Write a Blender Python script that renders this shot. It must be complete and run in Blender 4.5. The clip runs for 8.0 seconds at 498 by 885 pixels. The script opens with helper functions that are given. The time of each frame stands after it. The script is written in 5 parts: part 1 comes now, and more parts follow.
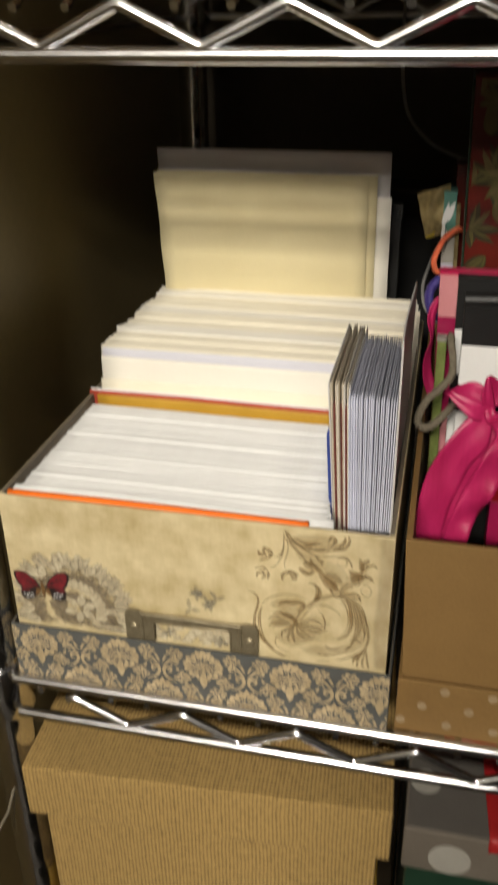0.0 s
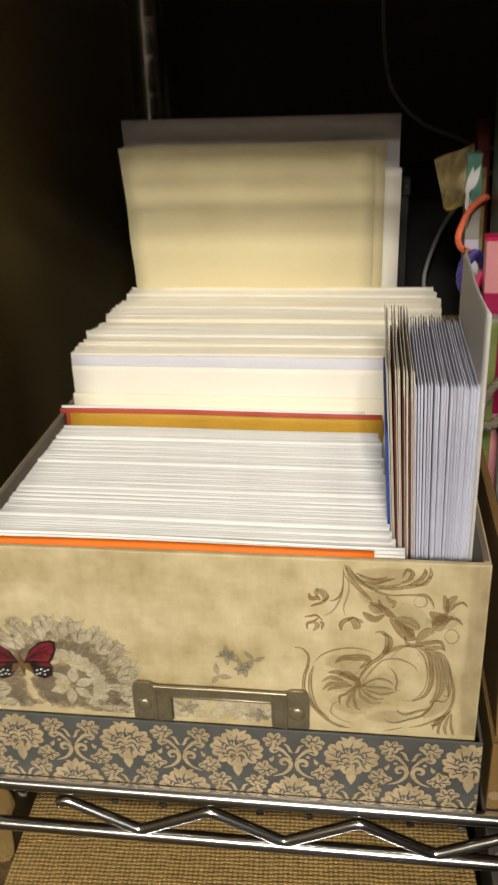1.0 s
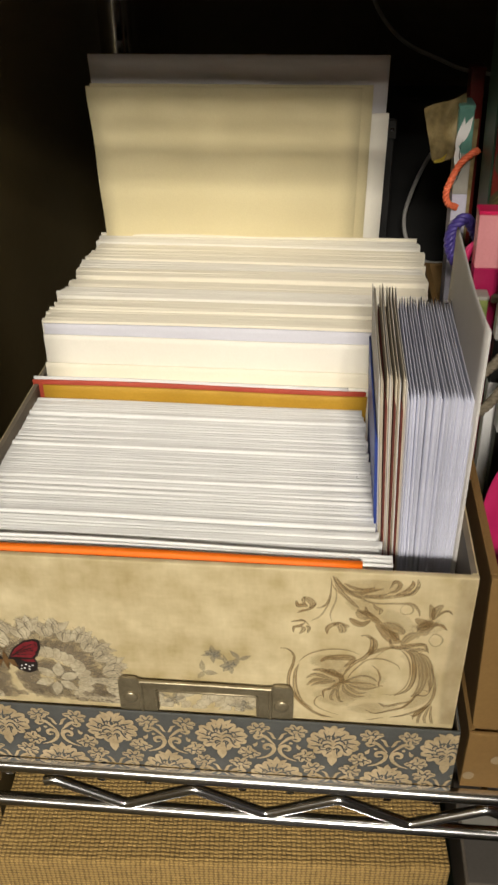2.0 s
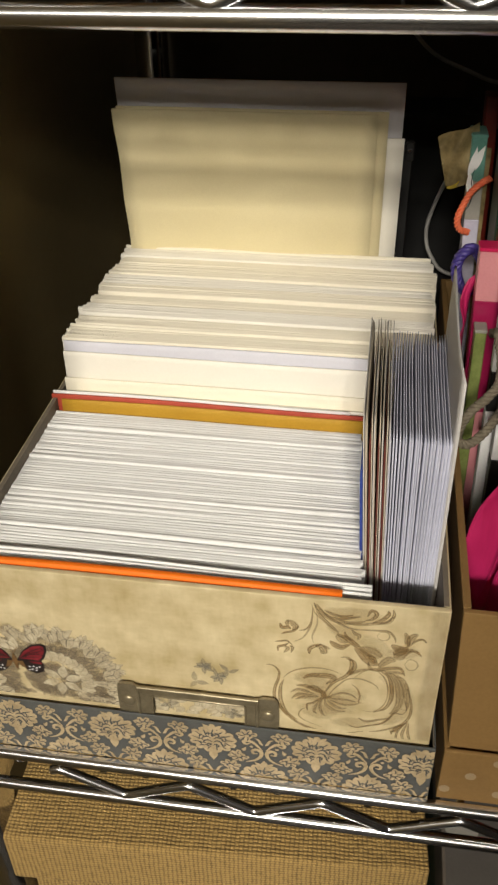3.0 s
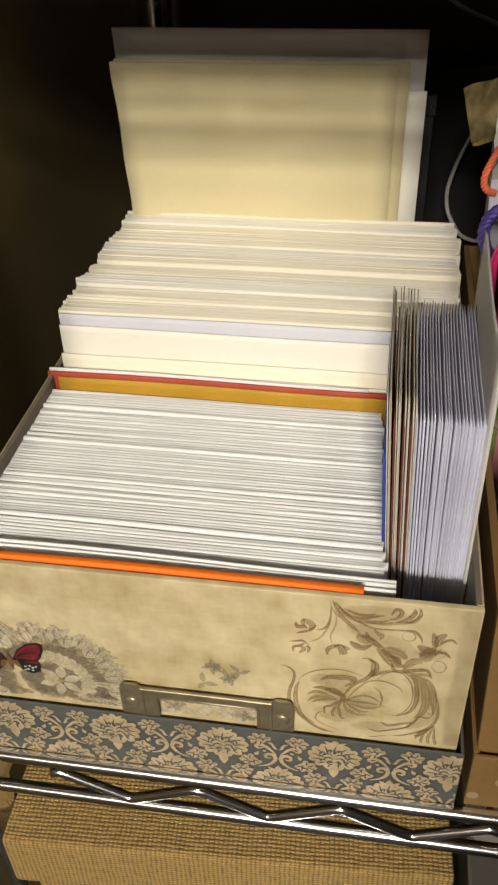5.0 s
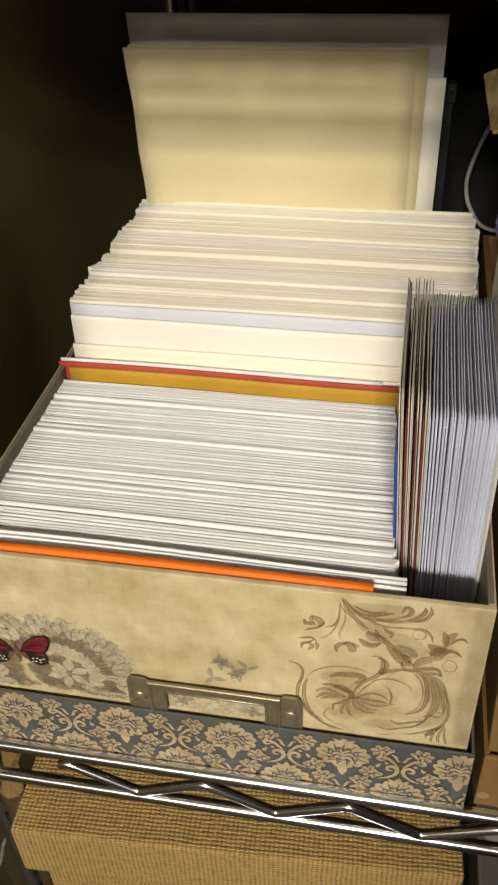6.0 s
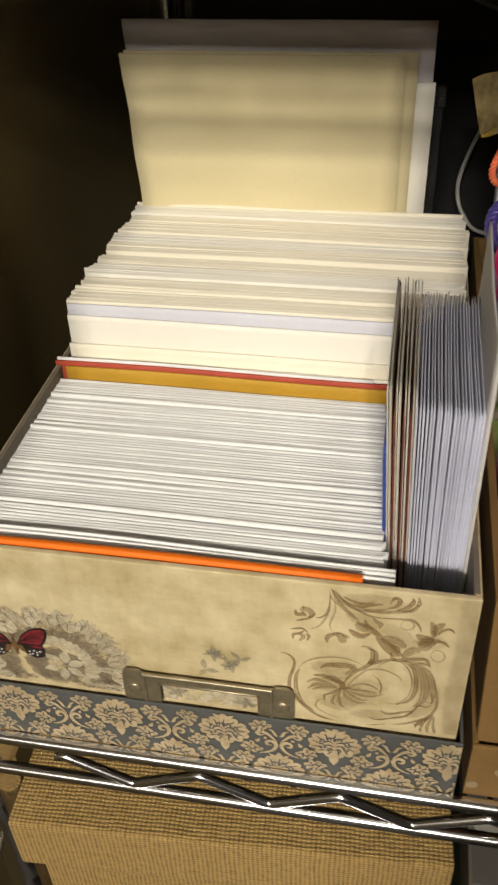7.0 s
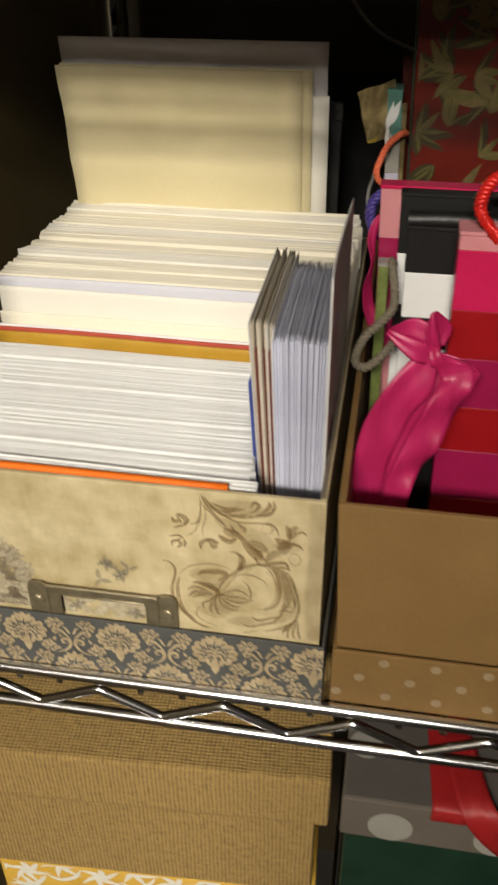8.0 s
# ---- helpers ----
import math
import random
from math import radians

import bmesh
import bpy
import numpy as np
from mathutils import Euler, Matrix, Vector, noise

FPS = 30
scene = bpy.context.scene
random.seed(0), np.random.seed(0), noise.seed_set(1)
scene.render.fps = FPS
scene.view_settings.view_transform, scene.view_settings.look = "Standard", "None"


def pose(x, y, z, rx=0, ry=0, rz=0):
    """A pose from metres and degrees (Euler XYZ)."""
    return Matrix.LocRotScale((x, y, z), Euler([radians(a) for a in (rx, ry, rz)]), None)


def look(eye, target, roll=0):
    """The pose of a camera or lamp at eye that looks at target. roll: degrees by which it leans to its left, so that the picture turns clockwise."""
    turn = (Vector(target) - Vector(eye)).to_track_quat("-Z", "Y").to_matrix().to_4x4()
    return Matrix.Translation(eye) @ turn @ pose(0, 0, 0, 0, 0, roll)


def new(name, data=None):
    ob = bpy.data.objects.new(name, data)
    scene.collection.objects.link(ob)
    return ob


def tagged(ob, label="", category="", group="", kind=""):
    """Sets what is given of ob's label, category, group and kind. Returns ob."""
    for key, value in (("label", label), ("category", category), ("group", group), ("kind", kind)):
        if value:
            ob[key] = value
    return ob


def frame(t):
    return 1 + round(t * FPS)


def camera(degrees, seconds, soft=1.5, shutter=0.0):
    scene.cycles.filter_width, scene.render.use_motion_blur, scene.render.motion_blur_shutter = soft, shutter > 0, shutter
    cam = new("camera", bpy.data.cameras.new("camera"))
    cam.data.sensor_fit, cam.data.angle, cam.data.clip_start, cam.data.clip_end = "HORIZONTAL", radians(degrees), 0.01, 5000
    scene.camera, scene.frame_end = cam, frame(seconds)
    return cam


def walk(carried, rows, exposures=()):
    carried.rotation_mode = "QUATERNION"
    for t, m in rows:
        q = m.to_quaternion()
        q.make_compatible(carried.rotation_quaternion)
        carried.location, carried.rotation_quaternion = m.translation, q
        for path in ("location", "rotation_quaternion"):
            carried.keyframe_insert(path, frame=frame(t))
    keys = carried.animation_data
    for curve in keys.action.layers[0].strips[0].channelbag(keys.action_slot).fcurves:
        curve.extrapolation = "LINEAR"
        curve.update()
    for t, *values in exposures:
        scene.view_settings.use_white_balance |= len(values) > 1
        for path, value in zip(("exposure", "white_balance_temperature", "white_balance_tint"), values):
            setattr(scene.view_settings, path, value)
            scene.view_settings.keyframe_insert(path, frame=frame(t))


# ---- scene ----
cam = camera(32.22, 8.0, soft=2.4, shutter=0.5)
PATH = [
    (0, (0.2058, -0.3232, 0.3305), (0.0864, 0.1940, 0.0508), -0.87),
    (0.5, (0.1846, -0.3159, 0.3191), (0.0760, 0.2273, 0.0886), -0.93),
    (1, (0.1516, -0.2526, 0.2806), (0.0740, 0.2830, 0.0215), -2.23),
    (1.5, (0.1441, -0.2309, 0.2830), (0.0943, 0.2819, -0.0245), -1.57),
    (1.7, (0.1365, -0.2235, 0.2945), (0.0946, 0.2826, -0.0251), -0.74),
    (2.8, (0.1576, -0.2236, 0.3491), (0.0831, 0.2580, -0.0010), -0.88),
    (3, (0.1602, -0.2245, 0.3469), (0.0821, 0.2569, -0.0027), -1.05),
    (3.5, (0.1549, -0.2190, 0.3408), (0.0761, 0.2613, -0.0101), -1.35),
    (4, (0.1580, -0.2132, 0.3377), (0.0823, 0.2637, -0.0185), -1.44),
    (4.5, (0.1592, -0.2060, 0.3351), (0.0785, 0.2672, -0.0248), -1.69),
    (4.7, (0.1560, -0.2025, 0.3339), (0.0747, 0.2685, -0.0287), -1.74),
    (5.8, (0.1550, -0.1939, 0.3286), (0.0612, 0.2717, -0.0381), -2.29),
    (6, (0.1579, -0.1934, 0.3304), (0.0622, 0.2690, -0.0398), -2.36),
    (6.5, (0.1577, -0.1950, 0.3317), (0.0611, 0.2674, -0.0381), -2.43),
    (7, (0.1613, -0.2006, 0.3318), (0.0668, 0.2642, -0.0356), -2.30),
    (7.5, (0.1848, -0.2207, 0.3336), (0.0945, 0.2502, -0.0271), -1.87),
    (8, (0.2129, -0.2633, 0.3213), (0.1276, 0.2257, -0.0158), -0.38),
]
walk(cam, [(t, look(eye, target, roll)) for t, eye, target, roll in PATH])

# ---- light: two strip lamps under the ceiling of a closed room, in front of the rack and above it ----
FLOOR, CEILING = -1.06, 1.42
world = bpy.data.worlds.new("world")
scene.world = world
world.use_nodes = True
world.node_tree.nodes["Background"].inputs["Color"].default_value = (1.0, 0.86, 0.66, 1)
world.node_tree.nodes["Background"].inputs["Strength"].default_value = 0.02


def lamp(name, place, target, wide, tall, watts, colour):
    """A long strip lamp under the ceiling, its length along x."""
    data = bpy.data.lights.new(name, "AREA")
    data.shape, data.size, data.size_y, data.energy, data.color = "RECTANGLE", wide, tall, watts, colour
    ob = new(name, data)
    ob.matrix_world = look(place, target)
    return ob


lamp("strip_lamp", (0.06, -1.9, 1.27), (0.1, -0.1, 0.1), 0.50, 0.14, 49, (1.0, 0.93, 0.81))
lamp("strip_lamp", (0.42, -1.9, 1.27), (0.1, -0.1, 0.1), 0.10, 0.14, 21, (1.0, 0.93, 0.81))

# ---- materials ----


def node_set(name):
    m = bpy.data.materials.new(name)
    m.use_nodes = True
    nt = m.node_tree
    return m, nt, nt.nodes["Principled BSDF"]


def link(nt, a, b):
    nt.links.new(a, b)


def surface(name, low, high, scale=40.0, rough=0.6, metal=0.0, bump=0.1, fine=900.0, stretch=(1, 1, 1), spread=0.0,
            sheen=0.0, spec=0.5, ink=0.0, bounds=(0.32, 0.66)):
    """A mottled surface: broad stains and fine grain between two colours, with fine relief and, per object, a small shift."""
    m, nt, b = node_set(name)
    tex = nt.nodes.new("ShaderNodeTexCoord")
    mp = nt.nodes.new("ShaderNodeMapping")
    mp.inputs["Scale"].default_value = stretch
    link(nt, tex.outputs["Object"], mp.inputs["Vector"])
    broad, grain = nt.nodes.new("ShaderNodeTexNoise"), nt.nodes.new("ShaderNodeTexNoise")
    broad.inputs["Scale"].default_value, broad.inputs["Detail"].default_value = scale, 6
    grain.inputs["Scale"].default_value, grain.inputs["Detail"].default_value = fine, 3
    for n in (broad, grain):
        link(nt, mp.outputs["Vector"], n.inputs["Vector"])
    mix = nt.nodes.new("ShaderNodeMath")
    mix.operation = "MULTIPLY_ADD"
    mix.inputs[1].default_value = 0.35
    link(nt, grain.outputs["Fac"], mix.inputs[0])
    half = nt.nodes.new("ShaderNodeMath")
    half.operation = "MULTIPLY"
    half.inputs[1].default_value = 0.65
    link(nt, broad.outputs["Fac"], half.inputs[0])
    link(nt, half.outputs[0], mix.inputs[2])
    ramp = nt.nodes.new("ShaderNodeValToRGB")
    ramp.color_ramp.elements[0].position, ramp.color_ramp.elements[1].position = bounds
    ramp.color_ramp.elements[0].color, ramp.color_ramp.elements[1].color = (*low, 1), (*high, 1)
    link(nt, mix.outputs[0], ramp.inputs["Fac"])
    colour = ramp.outputs["Color"]
    if spread:
        info = nt.nodes.new("ShaderNodeObjectInfo")
        rng = nt.nodes.new("ShaderNodeMapRange")
        rng.inputs["To Min"].default_value, rng.inputs["To Max"].default_value = 1 - spread, 1 + spread * 0.4
        link(nt, info.outputs["Random"], rng.inputs["Value"])
        hsv = nt.nodes.new("ShaderNodeHueSaturation")
        link(nt, rng.outputs["Result"], hsv.inputs["Value"])
        link(nt, colour, hsv.inputs["Color"])
        colour = hsv.outputs["Color"]
    link(nt, colour, b.inputs["Base Color"])
    b.inputs["Roughness"].default_value, b.inputs["Metallic"].default_value = rough, metal
    b.inputs["Specular IOR Level"].default_value = spec
    b.inputs["Sheen Weight"].default_value = sheen
    if bump:
        bp = nt.nodes.new("ShaderNodeBump")
        bp.inputs["Strength"].default_value, bp.inputs["Distance"].default_value = bump, 0.0006
        link(nt, mix.outputs[0], bp.inputs["Height"])
        link(nt, bp.outputs["Normal"], b.inputs["Normal"])
    if ink:
        # printed ink thins out towards the rim of each brush mark and in the worn grain
        att = nt.nodes.new("ShaderNodeAttribute")
        att.attribute_name = "ink"
        soft = nt.nodes.new("ShaderNodeMapRange")
        soft.interpolation_type = "SMOOTHSTEP"
        soft.inputs["From Max"].default_value = 0.42
        link(nt, att.outputs["Fac"], soft.inputs["Value"])
        worn = nt.nodes.new("ShaderNodeMapRange")
        worn.inputs["From Min"].default_value, worn.inputs["From Max"].default_value = 0.32, 0.62
        worn.inputs["To Min"].default_value, worn.inputs["To Max"].default_value = ink * 0.45, ink
        link(nt, mix.outputs[0], worn.inputs["Value"])
        al = nt.nodes.new("ShaderNodeMath")
        al.operation = "MULTIPLY"
        link(nt, soft.outputs["Result"], al.inputs[0])
        link(nt, worn.outputs["Result"], al.inputs[1])
        link(nt, al.outputs[0], b.inputs["Alpha"])
    return m


def weave(name, dark, pale, pitch):
    """Plain-woven burlap: crossed threads, over and under in turn, give relief, gaps and colour."""
    m, nt, b = node_set(name)
    tex = nt.nodes.new("ShaderNodeTexCoord")
    warp = nt.nodes.new("ShaderNodeTexNoise")
    warp.inputs["Scale"].default_value = 60
    link(nt, tex.outputs["Object"], warp.inputs["Vector"])
    add = nt.nodes.new("ShaderNodeVectorMath")
    add.operation = "MULTIPLY_ADD"
    add.inputs[1].default_value = (0.0016, 0.0016, 0.0016)
    link(nt, warp.outputs["Color"], add.inputs[0])
    link(nt, tex.outputs["Object"], add.inputs[2])
    sep = nt.nodes.new("ShaderNodeSeparateXYZ")
    link(nt, add.outputs[0], sep.inputs[0])
    yz = nt.nodes.new("ShaderNodeMath")
    link(nt, sep.outputs["Y"], yz.inputs[0])
    link(nt, sep.outputs["Z"], yz.inputs[1])

    def sum_of(kind, one, two):
        k = nt.nodes.new("ShaderNodeMath")
        k.operation = kind
        for slot, value in zip(k.inputs, (one, two)):
            if isinstance(value, (int, float)):
                slot.default_value = value
            else:
                link(nt, value, slot)
        return k.outputs[0]

    # threads run across and along; each lies over the other in every second cell
    a = sum_of("SINE", sum_of("MULTIPLY", sep.outputs["X"], math.pi / (pitch * 1.12)), 0)
    b2 = sum_of("SINE", sum_of("MULTIPLY", yz.outputs[0], math.pi / pitch), 0)
    over = sum_of("MULTIPLY", sum_of("MULTIPLY", a, b2), 0.45)
    one = sum_of("MULTIPLY", sum_of("POWER", sum_of("ABSOLUTE", a, 0), 0.5), sum_of("ADD", 0.55, over))
    two = sum_of("MULTIPLY", sum_of("POWER", sum_of("ABSOLUTE", b2, 0), 0.6), sum_of("SUBTRACT", 0.55, over))
    cloth = sum_of("MAXIMUM", one, two)
    n = nt.nodes.new("ShaderNodeTexNoise")
    n.inputs["Scale"].default_value, n.inputs["Detail"].default_value = 260, 4
    link(nt, tex.outputs["Object"], n.inputs["Vector"])
    tot = nt.nodes.new("ShaderNodeMath")
    tot.operation = "MULTIPLY_ADD"
    tot.inputs[1].default_value = 0.62
    link(nt, cloth, tot.inputs[0])
    fibre = nt.nodes.new("ShaderNodeMath")
    fibre.operation = "MULTIPLY_ADD"
    fibre.inputs[1].default_value, fibre.inputs[2].default_value = 0.5, -0.08
    link(nt, n.outputs["Fac"], fibre.inputs[0])
    link(nt, fibre.outputs[0], tot.inputs[2])
    ramp = nt.nodes.new("ShaderNodeValToRGB")
    ramp.color_ramp.elements[0].position, ramp.color_ramp.elements[1].position = 0.18, 0.66
    ramp.color_ramp.elements[0].color, ramp.color_ramp.elements[1].color = (*dark, 1), (*pale, 1)
    link(nt, tot.outputs[0], ramp.inputs["Fac"])
    link(nt, ramp.outputs["Color"], b.inputs["Base Color"])
    bp = nt.nodes.new("ShaderNodeBump")
    bp.inputs["Strength"].default_value, bp.inputs["Distance"].default_value = 1.0, 0.0011
    link(nt, tot.outputs[0], bp.inputs["Height"])
    link(nt, bp.outputs["Normal"], b.inputs["Normal"])
    b.inputs["Roughness"].default_value = 0.95
    return m


CHROME = surface("chrome", (0.78, 0.78, 0.79), (0.88, 0.88, 0.89), 30, 0.17, 1.0, 0.03, 500)
COLLAR = surface("black_plastic", (0.012, 0.012, 0.012), (0.025, 0.024, 0.022), 80, 0.42)
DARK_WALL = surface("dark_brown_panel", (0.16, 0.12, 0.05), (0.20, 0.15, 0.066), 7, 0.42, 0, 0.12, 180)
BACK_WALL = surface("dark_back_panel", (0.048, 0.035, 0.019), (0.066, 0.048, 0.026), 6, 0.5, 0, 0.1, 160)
ROOM_WALL = surface("dim_taupe_wall_paint", (0.20, 0.19, 0.175), (0.24, 0.228, 0.21), 3, 0.8, 0, 0.1, 120)
ROOM_CEILING = surface("white_ceiling_paint", (0.72, 0.71, 0.68), (0.80, 0.79, 0.76), 3, 0.85, 0, 0.1, 120)
# unseen floor, its colour darkened so the chrome reflects it as if shaded
ROOM_FLOOR = surface("shade_dark_brown_carpet", (0.030, 0.026, 0.022), (0.05, 0.044, 0.037), 20, 0.95, 0, 0.4, 300)


def parchment(name, low, high):
    """Printed parchment: broad blotches under a fine upright and level hatch."""
    m, nt, b = node_set(name)
    tex = nt.nodes.new("ShaderNodeTexCoord")
    total = None
    for scale, detail, stretch, weight in ((26, 8, (1, 1, 1.2), 0.42), (95, 8, (1, 1, 1), 0.44), (130, 4, (1, 1, 5), 0.06), (130, 4, (5, 1, 1), 0.08)):
        mp, n = nt.nodes.new("ShaderNodeMapping"), nt.nodes.new("ShaderNodeTexNoise")
        mp.inputs["Scale"].default_value = stretch
        n.inputs["Scale"].default_value, n.inputs["Detail"].default_value = scale, detail
        link(nt, tex.outputs["Object"], mp.inputs["Vector"])
        link(nt, mp.outputs["Vector"], n.inputs["Vector"])
        k = nt.nodes.new("ShaderNodeMath")
        k.operation = "MULTIPLY_ADD"
        k.inputs[1].default_value, k.inputs[2].default_value = weight, 0
        link(nt, n.outputs["Fac"], k.inputs[0])
        if total is not None:
            link(nt, total, k.inputs[2])
        total = k.outputs[0]
    ramp = nt.nodes.new("ShaderNodeValToRGB")
    ramp.color_ramp.elements[0].position, ramp.color_ramp.elements[1].position = 0.33, 0.645
    ramp.color_ramp.elements[0].color, ramp.color_ramp.elements[1].color = (*low, 1), (*high, 1)
    link(nt, total, ramp.inputs["Fac"])
    link(nt, ramp.outputs["Color"], b.inputs["Base Color"])
    bp = nt.nodes.new("ShaderNodeBump")
    bp.inputs["Strength"].default_value, bp.inputs["Distance"].default_value = 0.12, 0.0005
    link(nt, total, bp.inputs["Height"])
    link(nt, bp.outputs["Normal"], b.inputs["Normal"])
    b.inputs["Roughness"].default_value = 0.42
    return m


PARCHMENT = parchment("parchment_print", (0.36, 0.275, 0.125), (0.67, 0.57, 0.36))
EDGE_STAIN = surface("faded_plum_stain", (0.29, 0.205, 0.13), (0.35, 0.25, 0.165), 40, 0.42, 0, 0.03, ink=0.26)
INNER = surface("greyed_kraft_liner", (0.12, 0.10, 0.074), (0.18, 0.15, 0.11), 60, 0.75)
SLATE = surface("slate_blue_print", (0.066, 0.069, 0.066), (0.100, 0.102, 0.097), 90, 0.55, 0, 0.05)
OCHRE = surface("ochre_print", (0.33, 0.25, 0.14), (0.50, 0.39, 0.235), 110, 0.5, 0, 0.05, bounds=(0.36, 0.62))
SEPIA_DARK = surface("deep_sepia_print", (0.22, 0.135, 0.05), (0.28, 0.175, 0.07), 140, 0.42, 0, 0.03, ink=0.42)
SEPIA = surface("sepia_print", (0.27, 0.168, 0.064), (0.33, 0.215, 0.09), 120, 0.42, 0, 0.03, ink=0.62)
WASH = surface("pale_wash_print", (0.36, 0.265, 0.13), (0.44, 0.335, 0.18), 90, 0.42, 0, 0.03, ink=0.26)
SEPIA_PALE = surface("pale_sepia_print", (0.34, 0.245, 0.12), (0.41, 0.305, 0.155), 100, 0.42, 0, 0.03, ink=0.55)
TAUPE = surface("taupe_print", (0.22, 0.17, 0.11), (0.31, 0.25, 0.17), 110, 0.42, 0, 0.03, ink=0.55)
CREAM_PRINT = surface("cream_print", (0.54, 0.46, 0.31), (0.68, 0.60, 0.43), 130, 0.42, 0, 0.03, ink=0.8)
BLUE_GREY = surface("blue_grey_print", (0.20, 0.185, 0.15), (0.30, 0.275, 0.21), 110, 0.42, 0, 0.03, ink=0.5)
WING_RED = surface("crimson_print", (0.12, 0.011, 0.015), (0.23, 0.024, 0.032), 320, 0.4, 0, 0.03)
WING_BLACK = surface("black_print", (0.012, 0.009, 0.009), (0.03, 0.022, 0.02), 200, 0.4, 0, 0.03)
BODY_BROWN = surface("brown_print", (0.11, 0.06, 0.025), (0.18, 0.10, 0.04), 300, 0.4, 0, 0.03)
PEWTER = surface("antique_pewter", (0.21, 0.172, 0.105), (0.33, 0.28, 0.185), 130, 0.34, 0.6, 0.1)
WHITE_PAPER = surface("white_paper", (0.74, 0.74, 0.73), (0.83, 0.83, 0.82), 30, 0.75, 0, 0.04, 1200, spread=0.05, spec=0.25)
TALL_IVORY = surface("yellowish_ivory_paper", (0.70, 0.61, 0.365), (0.78, 0.69, 0.435), 14, 0.75, 0, 0.04, 1200, spec=0.25)
IVORY_PAPER = surface("ivory_paper", (0.81, 0.755, 0.615), (0.87, 0.815, 0.68), 22, 0.75, 0, 0.04, 1200, spread=0.03, spec=0.25)
CREAM_PAPER = surface("pale_cream_paper", (0.81, 0.775, 0.685), (0.86, 0.825, 0.74), 22, 0.75, 0, 0.04, 1200, spread=0.03, spec=0.25)
LAVENDER_PAPER = surface("lavender_paper", (0.60, 0.595, 0.66), (0.66, 0.655, 0.72), 22, 0.75, 0, 0.04, 1200, spec=0.25)
CARD_GREY = surface("pale_grey_card", (0.50, 0.48, 0.465), (0.58, 0.56, 0.54), 22, 0.7, 0, 0.04, 1200, spec=0.25)
GREY_PAPER = surface("pale_grey_paper", (0.76, 0.74, 0.76), (0.83, 0.81, 0.83), 22, 0.75, 0, 0.04, 1200, spec=0.25)
COOL_PAPER = surface("cool_white_card", (0.44, 0.45, 0.54), (0.58, 0.59, 0.68), 40, 0.6, 0, 0.04, 900, spread=0.14, spec=0.3)
ORANGE_CARD = surface("orange_card", (0.72, 0.135, 0.004), (0.82, 0.175, 0.007), 30, 0.6, 0, 0.03, spec=0.3)
GOLD_CARD = surface("mustard_card", (0.42, 0.235, 0.022), (0.52, 0.30, 0.035), 40, 0.55, 0, 0.05, spec=0.3)
RED_CARD = surface("brick_red_card", (0.36, 0.05, 0.03), (0.46, 0.08, 0.045), 40, 0.6, 0, 0.05, spec=0.3)
BLUE_CARD = surface("royal_blue_card", (0.02, 0.045, 0.22), (0.035, 0.07, 0.32), 60, 0.5, 0, 0.05)
MAROON_CARD = surface("maroon_card", (0.09, 0.02, 0.016), (0.17, 0.042, 0.03), 180, 0.5, 0, 0.05, spread=0.3)
TAN_CARD = surface("tan_card", (0.42, 0.37, 0.29), (0.55, 0.49, 0.39), 80, 0.6, 0, 0.05, spread=0.2)
KRAFT = surface("kraft_board", (0.180, 0.100, 0.029), (0.232, 0.134, 0.042), 22, 0.7, 0, 0.1, 700)
KRAFT_DOT = surface("pale_dot_print", (0.27, 0.195, 0.11), (0.33, 0.245, 0.145), 120, 0.65)
BURLAP = weave("burlap_weave", (0.066, 0.037, 0.012), (0.42, 0.272, 0.089), 0.0020)
PINK_PALE = surface("pale_pink_paper", (0.58, 0.22, 0.24), (0.66, 0.28, 0.30), 50, 0.4, 0, 0.03)
PINK_HOT = surface("hot_pink_paper", (0.50, 0.009, 0.068), (0.60, 0.015, 0.10), 50, 0.35, 0, 0.03)
MAGENTA = surface("magenta_paper", (0.27, 0.007, 0.055), (0.34, 0.011, 0.075), 50, 0.35, 0, 0.03)
RED_PAPER = surface("red_paper", (0.27, 0.005, 0.008), (0.35, 0.008, 0.012), 50, 0.35, 0, 0.03)
BLACK_GLOSS = surface("glossy_black_paper", (0.005, 0.005, 0.005), (0.010, 0.0095, 0.009), 60, 0.46, 0, 0.6)
SATIN = surface("hot_pink_satin", (0.36, 0.010, 0.072), (0.50, 0.020, 0.12), 30, 0.43, 0, 0.5, 160, stretch=(3, 1, 0.5), spec=0.45)
RIBBON_RED = surface("red_grosgrain", (0.24, 0.006, 0.007), (0.32, 0.010, 0.011), 50, 0.55, 0, 0.1, 900)
FLORAL_RED = surface("dark_red_paper", (0.065, 0.006, 0.004), (0.13, 0.013, 0.007), 25, 0.3, 0, 0.04)
FLORAL_OLIVE = surface("olive_leaf_print", (0.065, 0.06, 0.018), (0.12, 0.105, 0.034), 140, 0.32, 0, 0.03)
FLORAL_BUFF = surface("buff_leaf_print", (0.09, 0.07, 0.026), (0.15, 0.115, 0.045), 140, 0.32, 0, 0.03)
FLORAL_DEEP = surface("deep_brown_leaf_print", (0.03, 0.026, 0.012), (0.05, 0.04, 0.018), 140, 0.32, 0, 0.03)
TISSUE = surface("gold_flecked_tissue", (0.10, 0.075, 0.032), (0.34, 0.26, 0.12), 90, 0.35, 0, 0.5, 300)
YELLOW_FOIL = surface("yellow_foil", (0.55, 0.40, 0.05), (0.75, 0.58, 0.1), 90, 0.25, 0.3, 0.2)
TEAL = surface("teal_paper", (0.08, 0.22, 0.18), (0.14, 0.32, 0.27), 60, 0.4)
